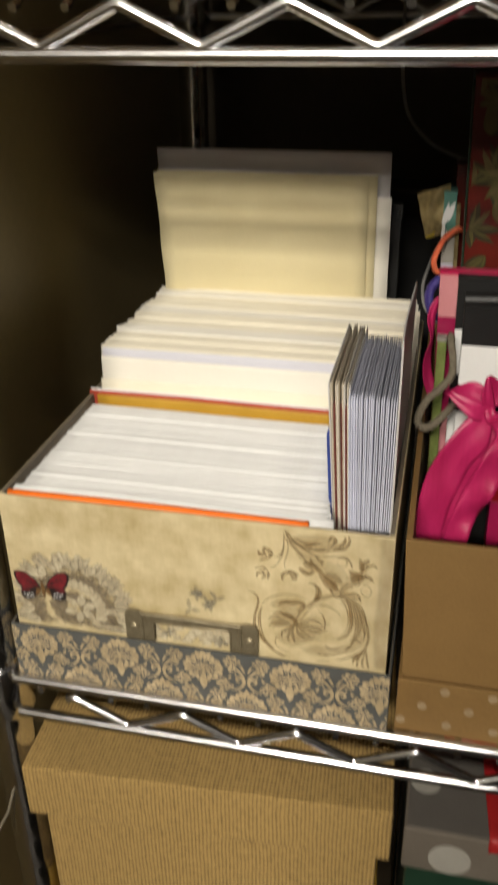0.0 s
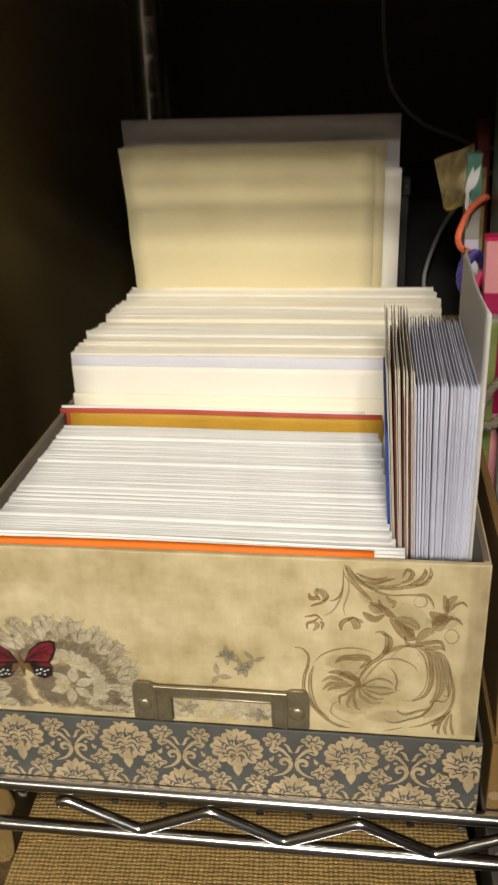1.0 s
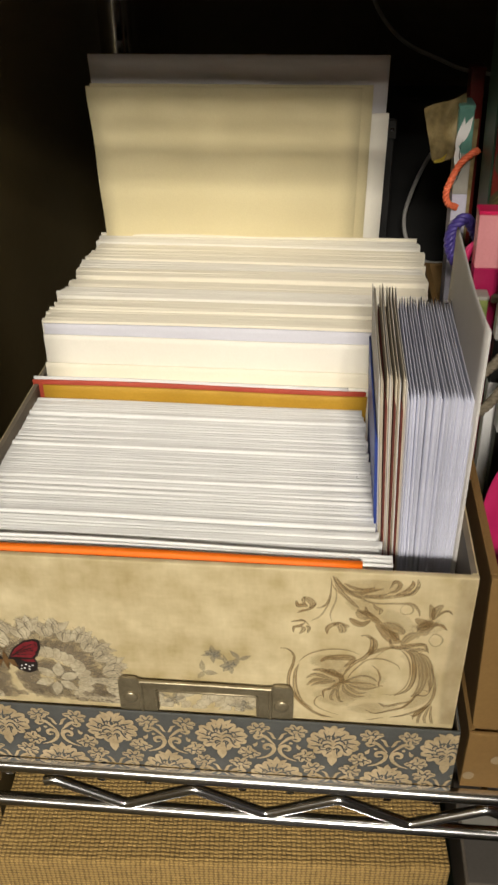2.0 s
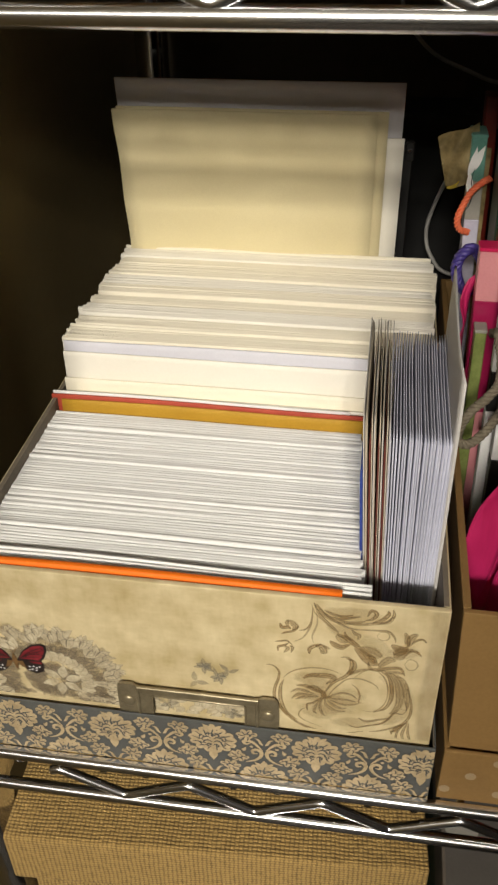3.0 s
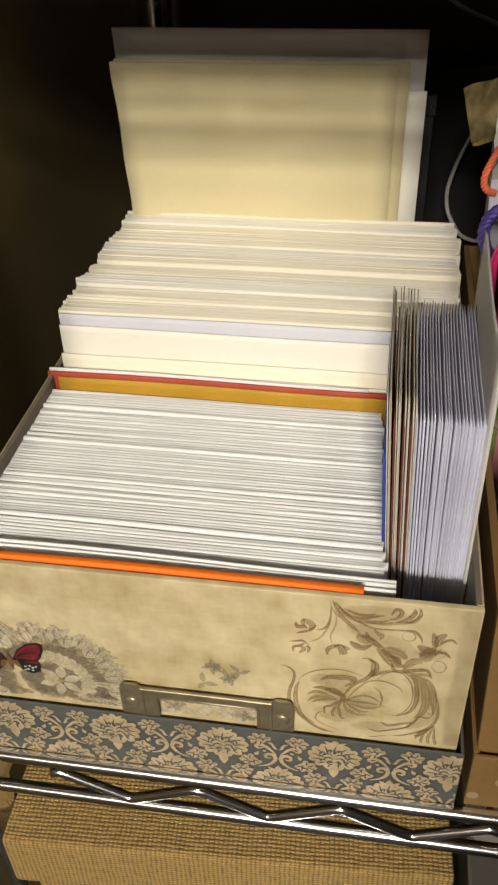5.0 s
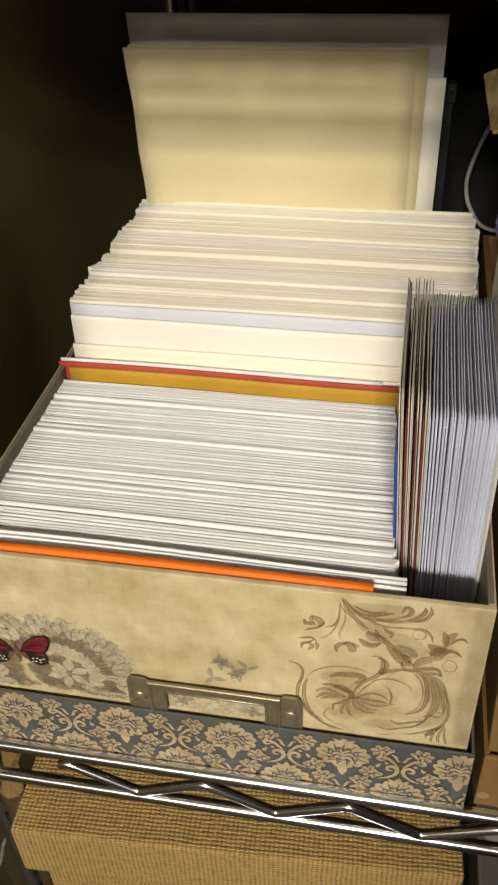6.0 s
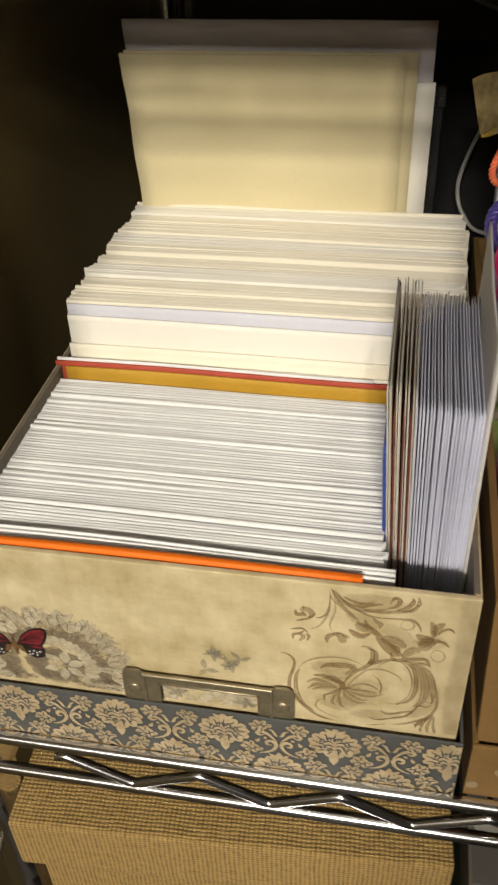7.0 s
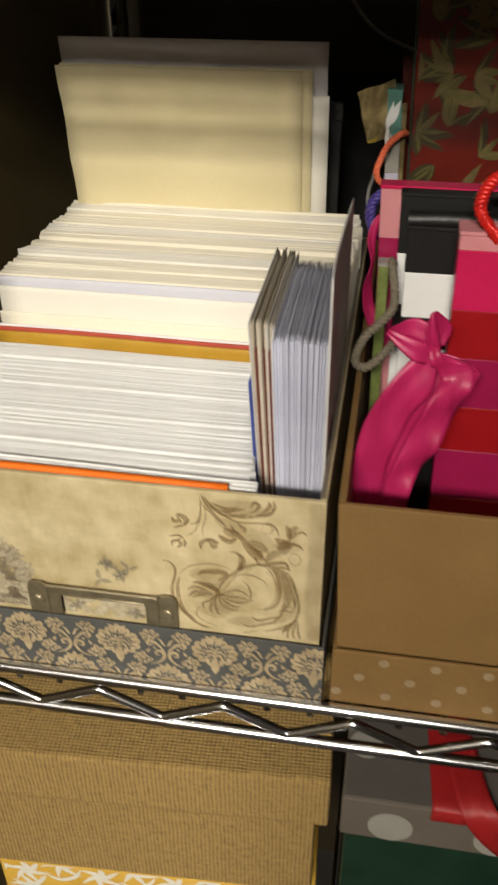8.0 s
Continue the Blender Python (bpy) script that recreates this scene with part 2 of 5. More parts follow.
GREEN = surface("deep_green_paper", (0.006, 0.023, 0.012), (0.012, 0.038, 0.021), 50, 0.45)
LIME = surface("lime_print_paper", (0.10, 0.13, 0.03), (0.22, 0.26, 0.08), 130, 0.4)
GREY_BLUE_PAPER = surface("grey_lilac_paper", (0.42, 0.40, 0.50), (0.56, 0.54, 0.64), 60, 0.4)
CORD_ORANGE = surface("coral_cord", (0.72, 0.13, 0.05), (0.86, 0.2, 0.09), 400, 0.6, 0, 0.4)
CORD_RED = surface("red_metallic_cord", (0.55, 0.01, 0.01), (0.8, 0.03, 0.02), 500, 0.3, 0.2, 0.4)
CORD_GREY = surface("grey_rope_fibre", (0.11, 0.092, 0.062), (0.20, 0.17, 0.12), 500, 0.8, 0, 0.4)
CORD_PURPLE = surface("purple_cord", (0.03, 0.02, 0.16), (0.08, 0.055, 0.28), 400, 0.5, 0, 0.4)
CABLE = surface("grey_cable_sheath", (0.30, 0.29, 0.27), (0.38, 0.37, 0.35), 80, 0.5)
GREY_LID = surface("warm_grey_board", (0.105, 0.088, 0.070), (0.135, 0.115, 0.093), 40, 0.45)
GREY_TOP = surface("dark_grey_board", (0.075, 0.068, 0.06), (0.10, 0.09, 0.08), 40, 0.5)
OFF_WHITE = surface("off_white_print", (0.26, 0.245, 0.215), (0.31, 0.295, 0.26), 60, 0.45)
YELLOW_PRINT = surface("golden_yellow_print", (0.62, 0.36, 0.04), (0.75, 0.47, 0.08), 70, 0.6)
WHITE_CLOTH = surface("white_cloth", (0.68, 0.64, 0.55), (0.78, 0.74, 0.66), 60, 0.85)

# ---- building helpers ----


def mesh_of(name, verts, faces, material, smooth=False):
    me = bpy.data.meshes.new(name)
    me.from_pydata([tuple(v) for v in verts], [], faces)
    me.materials.append(material)
    if smooth:
        for p in me.polygons:
            p.use_smooth = True
    me.update()
    return me


def finish(bm, name, material, smooth=False):
    bmesh.ops.recalc_face_normals(bm, faces=bm.faces)
    me = bpy.data.meshes.new(name)
    bm.to_mesh(me)
    bm.free()
    me.materials.append(material)
    if smooth:
        for p in me.polygons:
            p.use_smooth = len(p.vertices) <= 4
    return me


def part(name, data, material, parent, label=""):
    """Links a bmesh or a mesh as one mesh object under a thing or a part."""
    if isinstance(data, bmesh.types.BMesh):
        data = finish(data, name, material)
    ob = new(name, data)
    ob.parent = parent
    return tagged(ob, label)


def thing(name, label, category, group="", kind="", place=(0, 0, 0)):
    ob = new(name)
    ob.empty_display_size = 0.02
    ob.location = place
    return tagged(ob, label, category, group, kind)


def add_box(bm, lo, hi, bevel=0.0, segments=1):
    """A box between two corners, with worn edges."""
    r = bmesh.ops.create_cube(bm, size=1.0)
    c = [(a + b) / 2 for a, b in zip(lo, hi)]
    s = [abs(b - a) for a, b in zip(lo, hi)]
    bmesh.ops.transform(bm, matrix=Matrix.Translation(c) @ Matrix.Diagonal((*s, 1)), verts=r["verts"])
    if bevel:
        edges = list({e for v in r["verts"] for e in v.link_edges})
        bmesh.ops.bevel(bm, geom=edges, offset=bevel, segments=segments, affect="EDGES", profile=0.6)
    return bm


def slab(lo, hi, bevel=0.0, segments=1):
    return add_box(bmesh.new(), lo, hi, bevel, segments)


def add_tube(bm, points, radius, sides=10, closed=False, radii=None):
    """A round bar along points; radius may vary from point to point."""
    pts = [Vector(p) for p in points]
    n, rings = len(pts), []
    side = None
    for i, p in enumerate(pts):
        a = pts[(i + 1) % n] if closed or i < n - 1 else p
        b = pts[i - 1] if closed or i else p
        ahead = (a - b).normalized()
        if side is None:
            side = ahead.orthogonal().normalized()
        side = (side - ahead * side.dot(ahead)).normalized()
        up = ahead.cross(side)
        r = radii[i] if radii else radius
        rings.append([bm.verts.new(p + (side * math.cos(k * 2 * math.pi / sides) + up * math.sin(k * 2 * math.pi / sides)) * r)
                      for k in range(sides)])
    for i in range(n if closed else n - 1):
        a, b = rings[i], rings[(i + 1) % n]
        for k in range(sides):
            bm.faces.new((a[k], a[(k + 1) % sides], b[(k + 1) % sides], b[k]))
    if not closed:
        for ring in (rings[0][::-1], rings[-1]):
            bm.faces.new([bm.verts.new(v.co) for v in ring])
    return bm


def tube(name, points, radius, material, sides=10, radii=None, closed=False):
    return finish(add_tube(bmesh.new(), points, radius, sides, closed, radii), name, material, True)


def curve(points, steps=8):
    """Points of a smooth Catmull-Rom line through the given ones (tuples of any length)."""
    p = [np.array(q, float) for q in points]
    p = [2 * p[0] - p[1]] + p + [2 * p[-1] - p[-2]]
    out = []
    for i in range(1, len(p) - 2):
        a, b, c, d = p[i - 1:i + 3]
        for k in range(steps):
            t = k / steps
            out.append(0.5 * (2 * b + (c - a) * t + (2 * a - 5 * b + 4 * c - d) * t * t + (3 * b - a - 3 * c + d) * t ** 3))
    out.append(p[-2])
    return out


def rope(name, points, radius, material, strands=3, pitch=0.008, steps=10):
    """A twisted cord of several strands."""
    line = [Vector(q) for q in curve(points, steps)]
    bm = bmesh.new()
    run = [0.0]
    for a, b in zip(line, line[1:]):
        run.append(run[-1] + (b - a).length)
    side = (line[1] - line[0]).orthogonal().normalized()
    frames = []
    for i, p in enumerate(line):
        ahead = (line[min(i + 1, len(line) - 1)] - line[max(i - 1, 0)]).normalized()
        side = (side - ahead * side.dot(ahead)).normalized()
        frames.append((p, side.copy(), ahead.cross(side)))
    for s in range(strands):
        pts = []
        for (p, u, v), r in zip(frames, run):
            a = 2 * math.pi * (r / pitch + s / strands)
            pts.append(p + (u * math.cos(a) + v * math.sin(a)) * radius * 0.52)
        add_tube(bm, pts, radius * 0.55, 6)
    return finish(bm, name, material, True)


def sheet(fn, nu, nv, thickness, name, material, smooth=True):
    """A thin curved sheet from fn(u, v), given thickness along its own normal."""
    top = [[Vector(fn(i / nu, j / nv)) for j in range(nv + 1)] for i in range(nu + 1)]
    verts, faces = [], []
    for side in (0.5, -0.5):
        for i in range(nu + 1):
            for j in range(nv + 1):
                du = top[min(i + 1, nu)][j] - top[max(i - 1, 0)][j]
                dv = top[i][min(j + 1, nv)] - top[i][max(j - 1, 0)]
                verts.append(top[i][j] + du.cross(dv).normalized() * thickness * side)
    m, off = nv + 1, (nu + 1) * (nv + 1)
    for i in range(nu):
        for j in range(nv):
            a, b, c, d = i * m + j, (i + 1) * m + j, (i + 1) * m + j + 1, i * m + j + 1
            faces += [(a, b, c, d), (off + d, off + c, off + b, off + a)]
    for i in range(nu):
        a, b = i * m, (i + 1) * m
        faces += [(a, off + a, off + b, b), (a + nv, b + nv, off + b + nv, off + a + nv)]
    for j in range(nv):
        a, b = j, nu * m + j
        faces += [(a, a + 1, off + a + 1, off + a), (b, off + b, off + b + 1, b + 1)]
    me = mesh_of(name, verts, faces, material)
    if smooth:
        for p in me.polygons[:2 * nu * nv]:
            p.use_smooth = True
    return me


class Print:
    """Flat printed shapes on an upright front: (x, z) outlines, a hair proud of the plane y. "ink" is full along the spine of a mark and nil at its rim."""

    def __init__(self, y, clip=None):
        self.y, self.clip, self.verts, self.faces, self.ink, self.lift = y, clip, [], [], [], 0

    def put(self, pts, ink):
        for x, z in pts:
            if self.clip:
                x0, x1, z0, z1 = self.clip
                x, z = min(max(x, x0), x1), min(max(z, z0), z1)
            self.verts.append((x, self.y - 0.0000006 * self.lift, z))
            self.ink.append(ink)

    def begin(self):
        self.lift += 1
        return len(self.verts)

    def poly(self, pts):
        i = self.begin()
        self.put(pts, 1.0)
        self.faces.append(tuple(range(i, i + len(pts))))

    def band(self, left, spine, right):
        """A soft mark: a spine of full ink between two rims."""
        i, n = self.begin(), len(spine)
        self.put(left, 0.0)
        self.put(spine, 1.0)
        self.put(right, 0.0)
        for k in range(n - 1):
            self.faces += [(i + k, i + k + 1, i + n + k + 1, i + n + k), (i + n + k, i + n + k + 1, i + 2 * n + k + 1, i + 2 * n + k)]

    def stroke(self, pts, wide=0.001, ends=0.15, steps=7):
        """A brush stroke that swells in the middle and tapers to both ends."""
        line = [np.array(p) for p in curve(pts, steps)]
        left, right, n = [], [], len(line)
        for k, p in enumerate(line):
            d = line[min(k + 1, n - 1)] - line[max(k - 1, 0)]
            d = d / (np.linalg.norm(d) + 1e-9)
            w = wide * 0.5 * (ends + (1 - ends) * math.sin(math.pi * (k + 0.3) / (n - 0.4)) ** 0.8)
            left.append((p[0] - d[1] * w, p[1] + d[0] * w))
            right.append((p[0] + d[1] * w, p[1] - d[0] * w))
        self.band(left, line, right)

    def leaf(self, x, z, length, wide, turn, bend=0.0, n=7):
        """A pointed leaf or petal from (x, z) in the direction turn (degrees)."""
        c, s = math.cos(radians(turn)), math.sin(radians(turn))
        rows = ([], [], [])
        for k in range(n + 1):
            t = k / n
            w = wide * 0.5 * math.sin(math.pi * min(max(t, 0.01), 0.99) ** 0.8)
            for row, side in zip(rows, (1, 0.15, -1)):
                u, v = t * length, bend * length * t * t + w * side
                row.append((x + u * c - v * s, z + u * s + v * c))
        self.band(*rows)

    def blot(self, x, z, rx, rz, n=12, rough=0.12, turn=0.0):
        c, s = math.cos(radians(turn)), math.sin(radians(turn))
        i = self.begin()
        self.put([(x, z)], 1.0)
        rim, mid = [], []
        for k in range(n):
            a = 2 * math.pi * k / n
            r = 1 + random.uniform(-rough, rough)
            u, v = rx * r * math.cos(a), rz * r * math.sin(a)
            rim.append((x + u * c - v * s, z + u * s + v * c))
            mid.append((x + 0.55 * (u * c - v * s), z + 0.55 * (u * s + v * c)))
        self.put(mid, 0.7)
        self.put(rim, 0.0)
        for k in range(n):
            a, b = i + 1 + k, i + 1 + (k + 1) % n
            self.faces += [(i, a, b), (a, a + n, b + n, b)]

    def mesh(self, name, material):
        me = mesh_of(name, self.verts, self.faces, material)
        att = me.attributes.new("ink", "FLOAT", "POINT")
        att.data.foreach_set("value", self.ink)
        return me

# ---- the closed room round the rack ----


def structure(name, bm, material, label, category):
    return tagged(new(name, finish(bm, name, material)), label, category, kind="structure")


structure("wall_left", slab((-0.16, -1.3, FLOOR), (-0.052, 0.56, CEILING)), DARK_WALL, "dark brown satin side panel beside the wire rack", "wall")
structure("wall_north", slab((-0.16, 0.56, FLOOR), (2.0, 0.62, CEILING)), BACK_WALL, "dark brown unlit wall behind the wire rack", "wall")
structure("wall_east", slab((2.0, -3.0, FLOOR), (2.08, 0.62, CEILING)), ROOM_WALL, "plain dim taupe painted wall", "wall")
structure("wall_south", slab((-1.4, -3.08, FLOOR), (2.08, -3.0, CEILING)), ROOM_WALL, "plain dim taupe painted wall", "wall")
structure("wall_west", slab((-1.48, -3.08, FLOOR), (-1.4, 0.62, CEILING)), ROOM_WALL, "plain dim taupe painted wall", "wall")
structure("wall_return", slab((-1.4, -1.3, FLOOR), (-0.16, -1.22, CEILING)), ROOM_WALL, "plain dim taupe painted wall", "wall")
# unseen wall, added to block the right-hand lamp and shade the right side
structure("shade_wall", slab((0.279, -0.81, FLOOR), (2.0, -0.75, CEILING)), ROOM_WALL, "plain dim taupe unseen wall added to shade the right of the rack", "wall")
structure("floor", slab((-1.48, -3.08, FLOOR - 0.05), (2.08, 0.62, FLOOR)), ROOM_FLOOR, "unseen brown short-pile carpet floor, its colour darkened for shade", "floor")
structure("ceiling", slab((-1.48, -3.08, CEILING), (2.08, 0.62, CEILING + 0.05)), ROOM_CEILING, "plain pale painted ceiling", "ceiling")

# ---- the chrome wire rack ----
RACK_X0, RACK_X1, RACK_Y0, RACK_Y1 = -0.016, 0.90, 0.008, 0.445
SHELVES = (-0.384, 0.0, 0.3360, 0.72)
rack = thing("wire_rack", "chrome wire shelving rack with grooved posts", "shelving rack")


def zigzag(bm, y, z_low, z_high, x0, x1, first, pitch, radius):
    """The bent wire between two rails, with rounded bends."""
    pts, x, up = [], first - pitch * 4, False
    while x < x1 + pitch:
        z, other = (z_high, z_low) if up else (z_low, z_high)
        for dx, dz in ((-0.12, 0.13), (-0.045, 0.06), (0.0, 0.04), (0.045, 0.06), (0.12, 0.13)):
            px = x + dx * pitch * 0.5
            if x0 < px < x1:
                pts.append((px, y, z + (other - z) * dz))
        x, up = x + pitch / 2, not up
    add_tube(bm, pts, radius, 8)


def wire_shelf(z, first):
    """One shelf: front and back trusses, side rails, close deck wires over cross bars, and a collar at each post."""
    shelf = part("shelf", slab((RACK_X0 + 0.012, RACK_Y1 - 0.0035, z - 0.0055), (RACK_X1 - 0.012, RACK_Y1 + 0.0005, z - 0.0035)), CHROME, rack, "chrome wire shelf")
    for y, name in ((-0.003, "front"), (RACK_Y1 + 0.006, "back")):
        for dz, r in ((-0.0016, 0.0031), (-0.0262, 0.0031)):
            part("rail", tube("rail", [(RACK_X0 + 0.014, y, z + dz), (0.44, y, z + dz), (RACK_X1 - 0.014, y, z + dz)], r, CHROME, 12), CHROME, shelf)
        bm = bmesh.new()
        zigzag(bm, y, z - 0.0240, z - 0.0092, RACK_X0 + 0.03, RACK_X1 - 0.03, first, 0.0612, 0.0024)
        part("truss_wire", finish(bm, "truss_wire", CHROME, True), CHROME, shelf)
    for x in (RACK_X0, RACK_X1):
        for dz in (-0.0016, -0.0262):
            part("rail", tube("rail", [(x, 0.018, z + dz), (x, 0.2, z + dz), (x, RACK_Y1 - 0.012, z + dz)], 0.003, CHROME, 10), CHROME, shelf)
    wire = tube("deck_wire", [(0, -0.0012, -0.0105), (0, 0.003, -0.0095), (0, 0.012, -0.0022), (0, 0.22, -0.0022), (0, RACK_Y1 - 0.004, -0.0022)], 0.0018, CHROME, 7)
    x = first - 0.0612 * 0.5 - 0.0204
    while x < RACK_X1 - 0.02:
        if x > RACK_X0 + 0.01:
            part("deck_wire", wire, CHROME, shelf).location = (x, 0, z)
        x += 0.0204
    for y in (0.40,):
        part("cross_bar", tube("cross_bar", [(RACK_X0 + 0.004, y, z - 0.0072), (0.44, y, z - 0.0072), (RACK_X1 - 0.004, y, z - 0.0072)], 0.003, CHROME, 8), CHROME, shelf)
    for x in (RACK_X0, RACK_X1):
        for y in (RACK_Y0, RACK_Y1):
            pts = [(x, y, z - 0.034), (x, y, z - 0.032), (x, y, z - 0.002), (x, y, z)]
            part("collar", tube("collar", pts, 0.016, CHROME, 20, [0.0150, 0.0164, 0.0152, 0.0142]), CHROME, shelf, "chrome corner collar")
    return shelf


for z, first in zip(SHELVES, (0.06, 0.0625, 0.0560, 0.06)):
    wire_shelf(z, first)


def post(x, y):
    """A round post, grooved every 25.4 mm."""
    pts, radii, z = [], [], FLOOR + 0.03
    while z < 0.86:
        for dz, r in ((0.0, 0.0121), (0.0012, 0.01193), (0.0024, 0.0121)):
            pts.append((x, y, z + dz))
            radii.append(r)
        z += 0.0254
    p = part("post", tube("post", pts, 0.012, CHROME, 24, radii), CHROME, rack)
    part("foot", tube("foot", [(x, y, FLOOR), (x, y, FLOOR + 0.008), (x, y, FLOOR + 0.03)], 0.012, COLLAR, 16, [0.018, 0.018, 0.008]), COLLAR, p)


for x in (RACK_X0, RACK_X1):
    for y in (RACK_Y0, RACK_Y1):
        post(x, y)

# ---- photo boxes: a tray standing in its upturned lid ----


def tray(x0, x1, y0, y1, z0, z1, wall, outside, inside, owner, name):
    """Four board walls and a bottom, outer paper and inner liner as separate skins."""
    body = part(name, slab((x0 + wall, y0 + wall, z0), (x1 - wall, y1 - wall, z0 + wall)), outside, owner)
    e, h = 0.0004, z1 - 0.0012
    for side, lo, hi, l2, h2 in (
            ("front_panel", (x0, y0, z0), (x1, y0 + wall, z1), (x0 + wall, y0 + wall, z0 + wall), (x1 - wall, y0 + wall + e, h)),
            ("back_panel", (x0, y1 - wall, z0), (x1, y1, z1), (x0 + wall, y1 - wall - e, z0 + wall), (x1 - wall, y1 - wall, h)),
            ("side_panel", (x0, y0 + wall, z0), (x0 + wall, y1 - wall, z1), (x0 + 0.0008, y0 + wall + e, z0 + wall), (x0 + wall + e, y1 - wall - e, z1 + 0.0003)),
            ("side_panel", (x1 - wall, y0 + wall, z0), (x1, y1 - wall, z1), (x1 - wall - e, y0 + wall + e, z0 + wall), (x1 - 0.0008, y1 - wall - e, z1 + 0.0003))):
        part(side, slab(lo, hi, 0.0006, 2), outside, body)
        part("liner", slab(l2, h2), inside, body, "greyed kraft liner")
    return body


BOX_TOP, LID_TOP, BOX_BACK = 0.1122, 0.0345, 0.292
photo_box = thing("photo_box", "parchment-print photo box full of envelopes standing in its lid", "storage box")
box_body = tray(0.0030, 0.1972, 0.0030, BOX_BACK, 0.0022, BOX_TOP, 0.0024, PARCHMENT, INNER, photo_box, "box_body")
box_lid = tray(0.0, 0.2, 0.0, BOX_BACK + 0.003, 0.0, LID_TOP, 0.0008, SLATE, INNER, photo_box, "box_lid")
box_lid["label"] = "slate blue lid with ochre damask"

gift_box = thing("kraft_box", "plain kraft photo box full of gift bags in its dotted lid", "storage box")
GX = 0.2035
tray(GX + 0.003, GX + 0.197, 0.0045, BOX_BACK, 0.0022, BOX_TOP - 0.001, 0.0024, KRAFT, KRAFT, gift_box, "box_body")
for board in gift_box.children_recursive:
    for v in board.data.vertices:
        v.co.x -= 0.0052 * v.co.z / BOX_TOP * max(0.0, 1 - (v.co.x - GX) / 0.1)
dot_lid = tray(GX, GX + 0.2, 0.0005, BOX_BACK + 0.003, 0.0, LID_TOP - 0.001, 0.0018, KRAFT, KRAFT, gift_box, "box_lid")

# ---- envelopes and cards ----


def paper_mesh(name, wide, tall, thick, bow, seed, material, wave=0.0, flat=0.45, slant=0.0):
    """A filled envelope: a thin folded pocket with a rounded top fold, slanting to the front by slant, bowed a little along its width."""
    rnd = random.Random(seed)
    ph, ph2 = rnd.uniform(0, 6.3), rnd.uniform(0, 6.3)
    t, drop = thick / 2, 0.0008 * (1 - flat) ** 1.6
    prof = [(-t * 0.8, 0), (-t, tall * 0.3), (-t, tall * 0.7), (-t * 0.98, tall - 0.003), (-t * (0.78 + 0.22 * flat), tall - drop), (-t * flat, tall),
            (t * flat, tall), (t * (0.78 + 0.22 * flat), tall - drop), (t * 0.98, tall - 0.003), (t, tall * 0.7), (t, tall * 0.3), (t * 0.8, 0)]
    if slant:
        prof[3:7] = [(-t, tall - slant - 0.0004), (-t * 0.96, tall - slant), (-t * 0.55, tall - slant * 0.55), (t * 0.55, tall)]
    n, verts, faces = 12, [], []
    k = len(prof)
    for i in range(n + 1):
        u = i / n
        for y, z in prof:
            b = bow * math.sin(math.pi * u + ph * 0.15) * (z / tall) + wave * math.sin(ph + 5 * u) * (z / tall) ** 2
            dz = 0.00014 * math.sin(ph2 + 7 * u) * (z / tall)
            verts.append(((u - 0.5) * wide, y + b, z + dz))
    for i in range(n):
        for j in range(k):
            a, b2 = i * k + j, i * k + (j + 1) % k
            faces.append((a, b2, b2 + k, a + k))
    faces += [tuple(range(k))[::-1], tuple(n * k + j for j in range(k))]
    me = mesh_of(name, verts, faces, material)
    for p in me.polygons[:n * k]:
        p.use_smooth = True
    return me


def flap_mesh(name, wide, tall, thick, material):
    """The folded-down flap on the back of an envelope."""
    w, y0 = wide / 2 - 0.002, thick / 2 + 0.0001
    d = tall * 0.42
    pts = [(-w, tall - 0.004), (w, tall - 0.004), (w * 0.55, tall - d * 0.8), (0, tall - d), (-w * 0.55, tall - d * 0.8)]
    verts = [(x, y0, z) for x, z in pts] + [(x, y0 + 0.0003, z) for x, z in pts]
    faces = [(0, 1, 2, 3, 4), (9, 8, 7, 6, 5)] + [(i, i + 5, (i + 1) % 5 + 5, (i + 1) % 5) for i in range(5)]
    return mesh_of(name, verts, faces, material)


def envelope_kind(wide, tall, thick, material, count, wave, bow, flat, slant):
    return [(paper_mesh("envelope", wide, tall, thick, random.uniform(-bow, bow), s, material, wave, flat, slant), flap_mesh("flap", wide, tall, thick, material)) for s in range(count)]


def envelope(kinds, x, y, z, lean, turn, label, group):
    body, flap = random.choice(kinds)
    ob = tagged(new("envelope", body), label, "envelope", group)
    ob.matrix_world = pose(x, y, z, lean, random.uniform(-0.25, 0.25), turn)
    part("flap", flap, body.materials[0], ob)
    return ob


WHITE = envelope_kind(0.158, 0.1015, 0.00160, WHITE_PAPER, 9, 0.00006, 0.00025, 0.80, 0.0008)
IVORY = envelope_kind(0.184, 0.1325, 0.00126, IVORY_PAPER, 7, 0.00006, 0.00005, 0.78, 0.0006)
CREAM = envelope_kind(0.184, 0.1325, 0.00126, CREAM_PAPER, 5, 0.00006, 0.00005, 0.78, 0.0006)
LAVENDER = envelope_kind(0.183, 0.132, 0.0012, LAVENDER_PAPER, 1, 0.0002, 0.0002, 0.5, 0.0)
rnd = random.Random(4)
y, step = 0.0132, 0
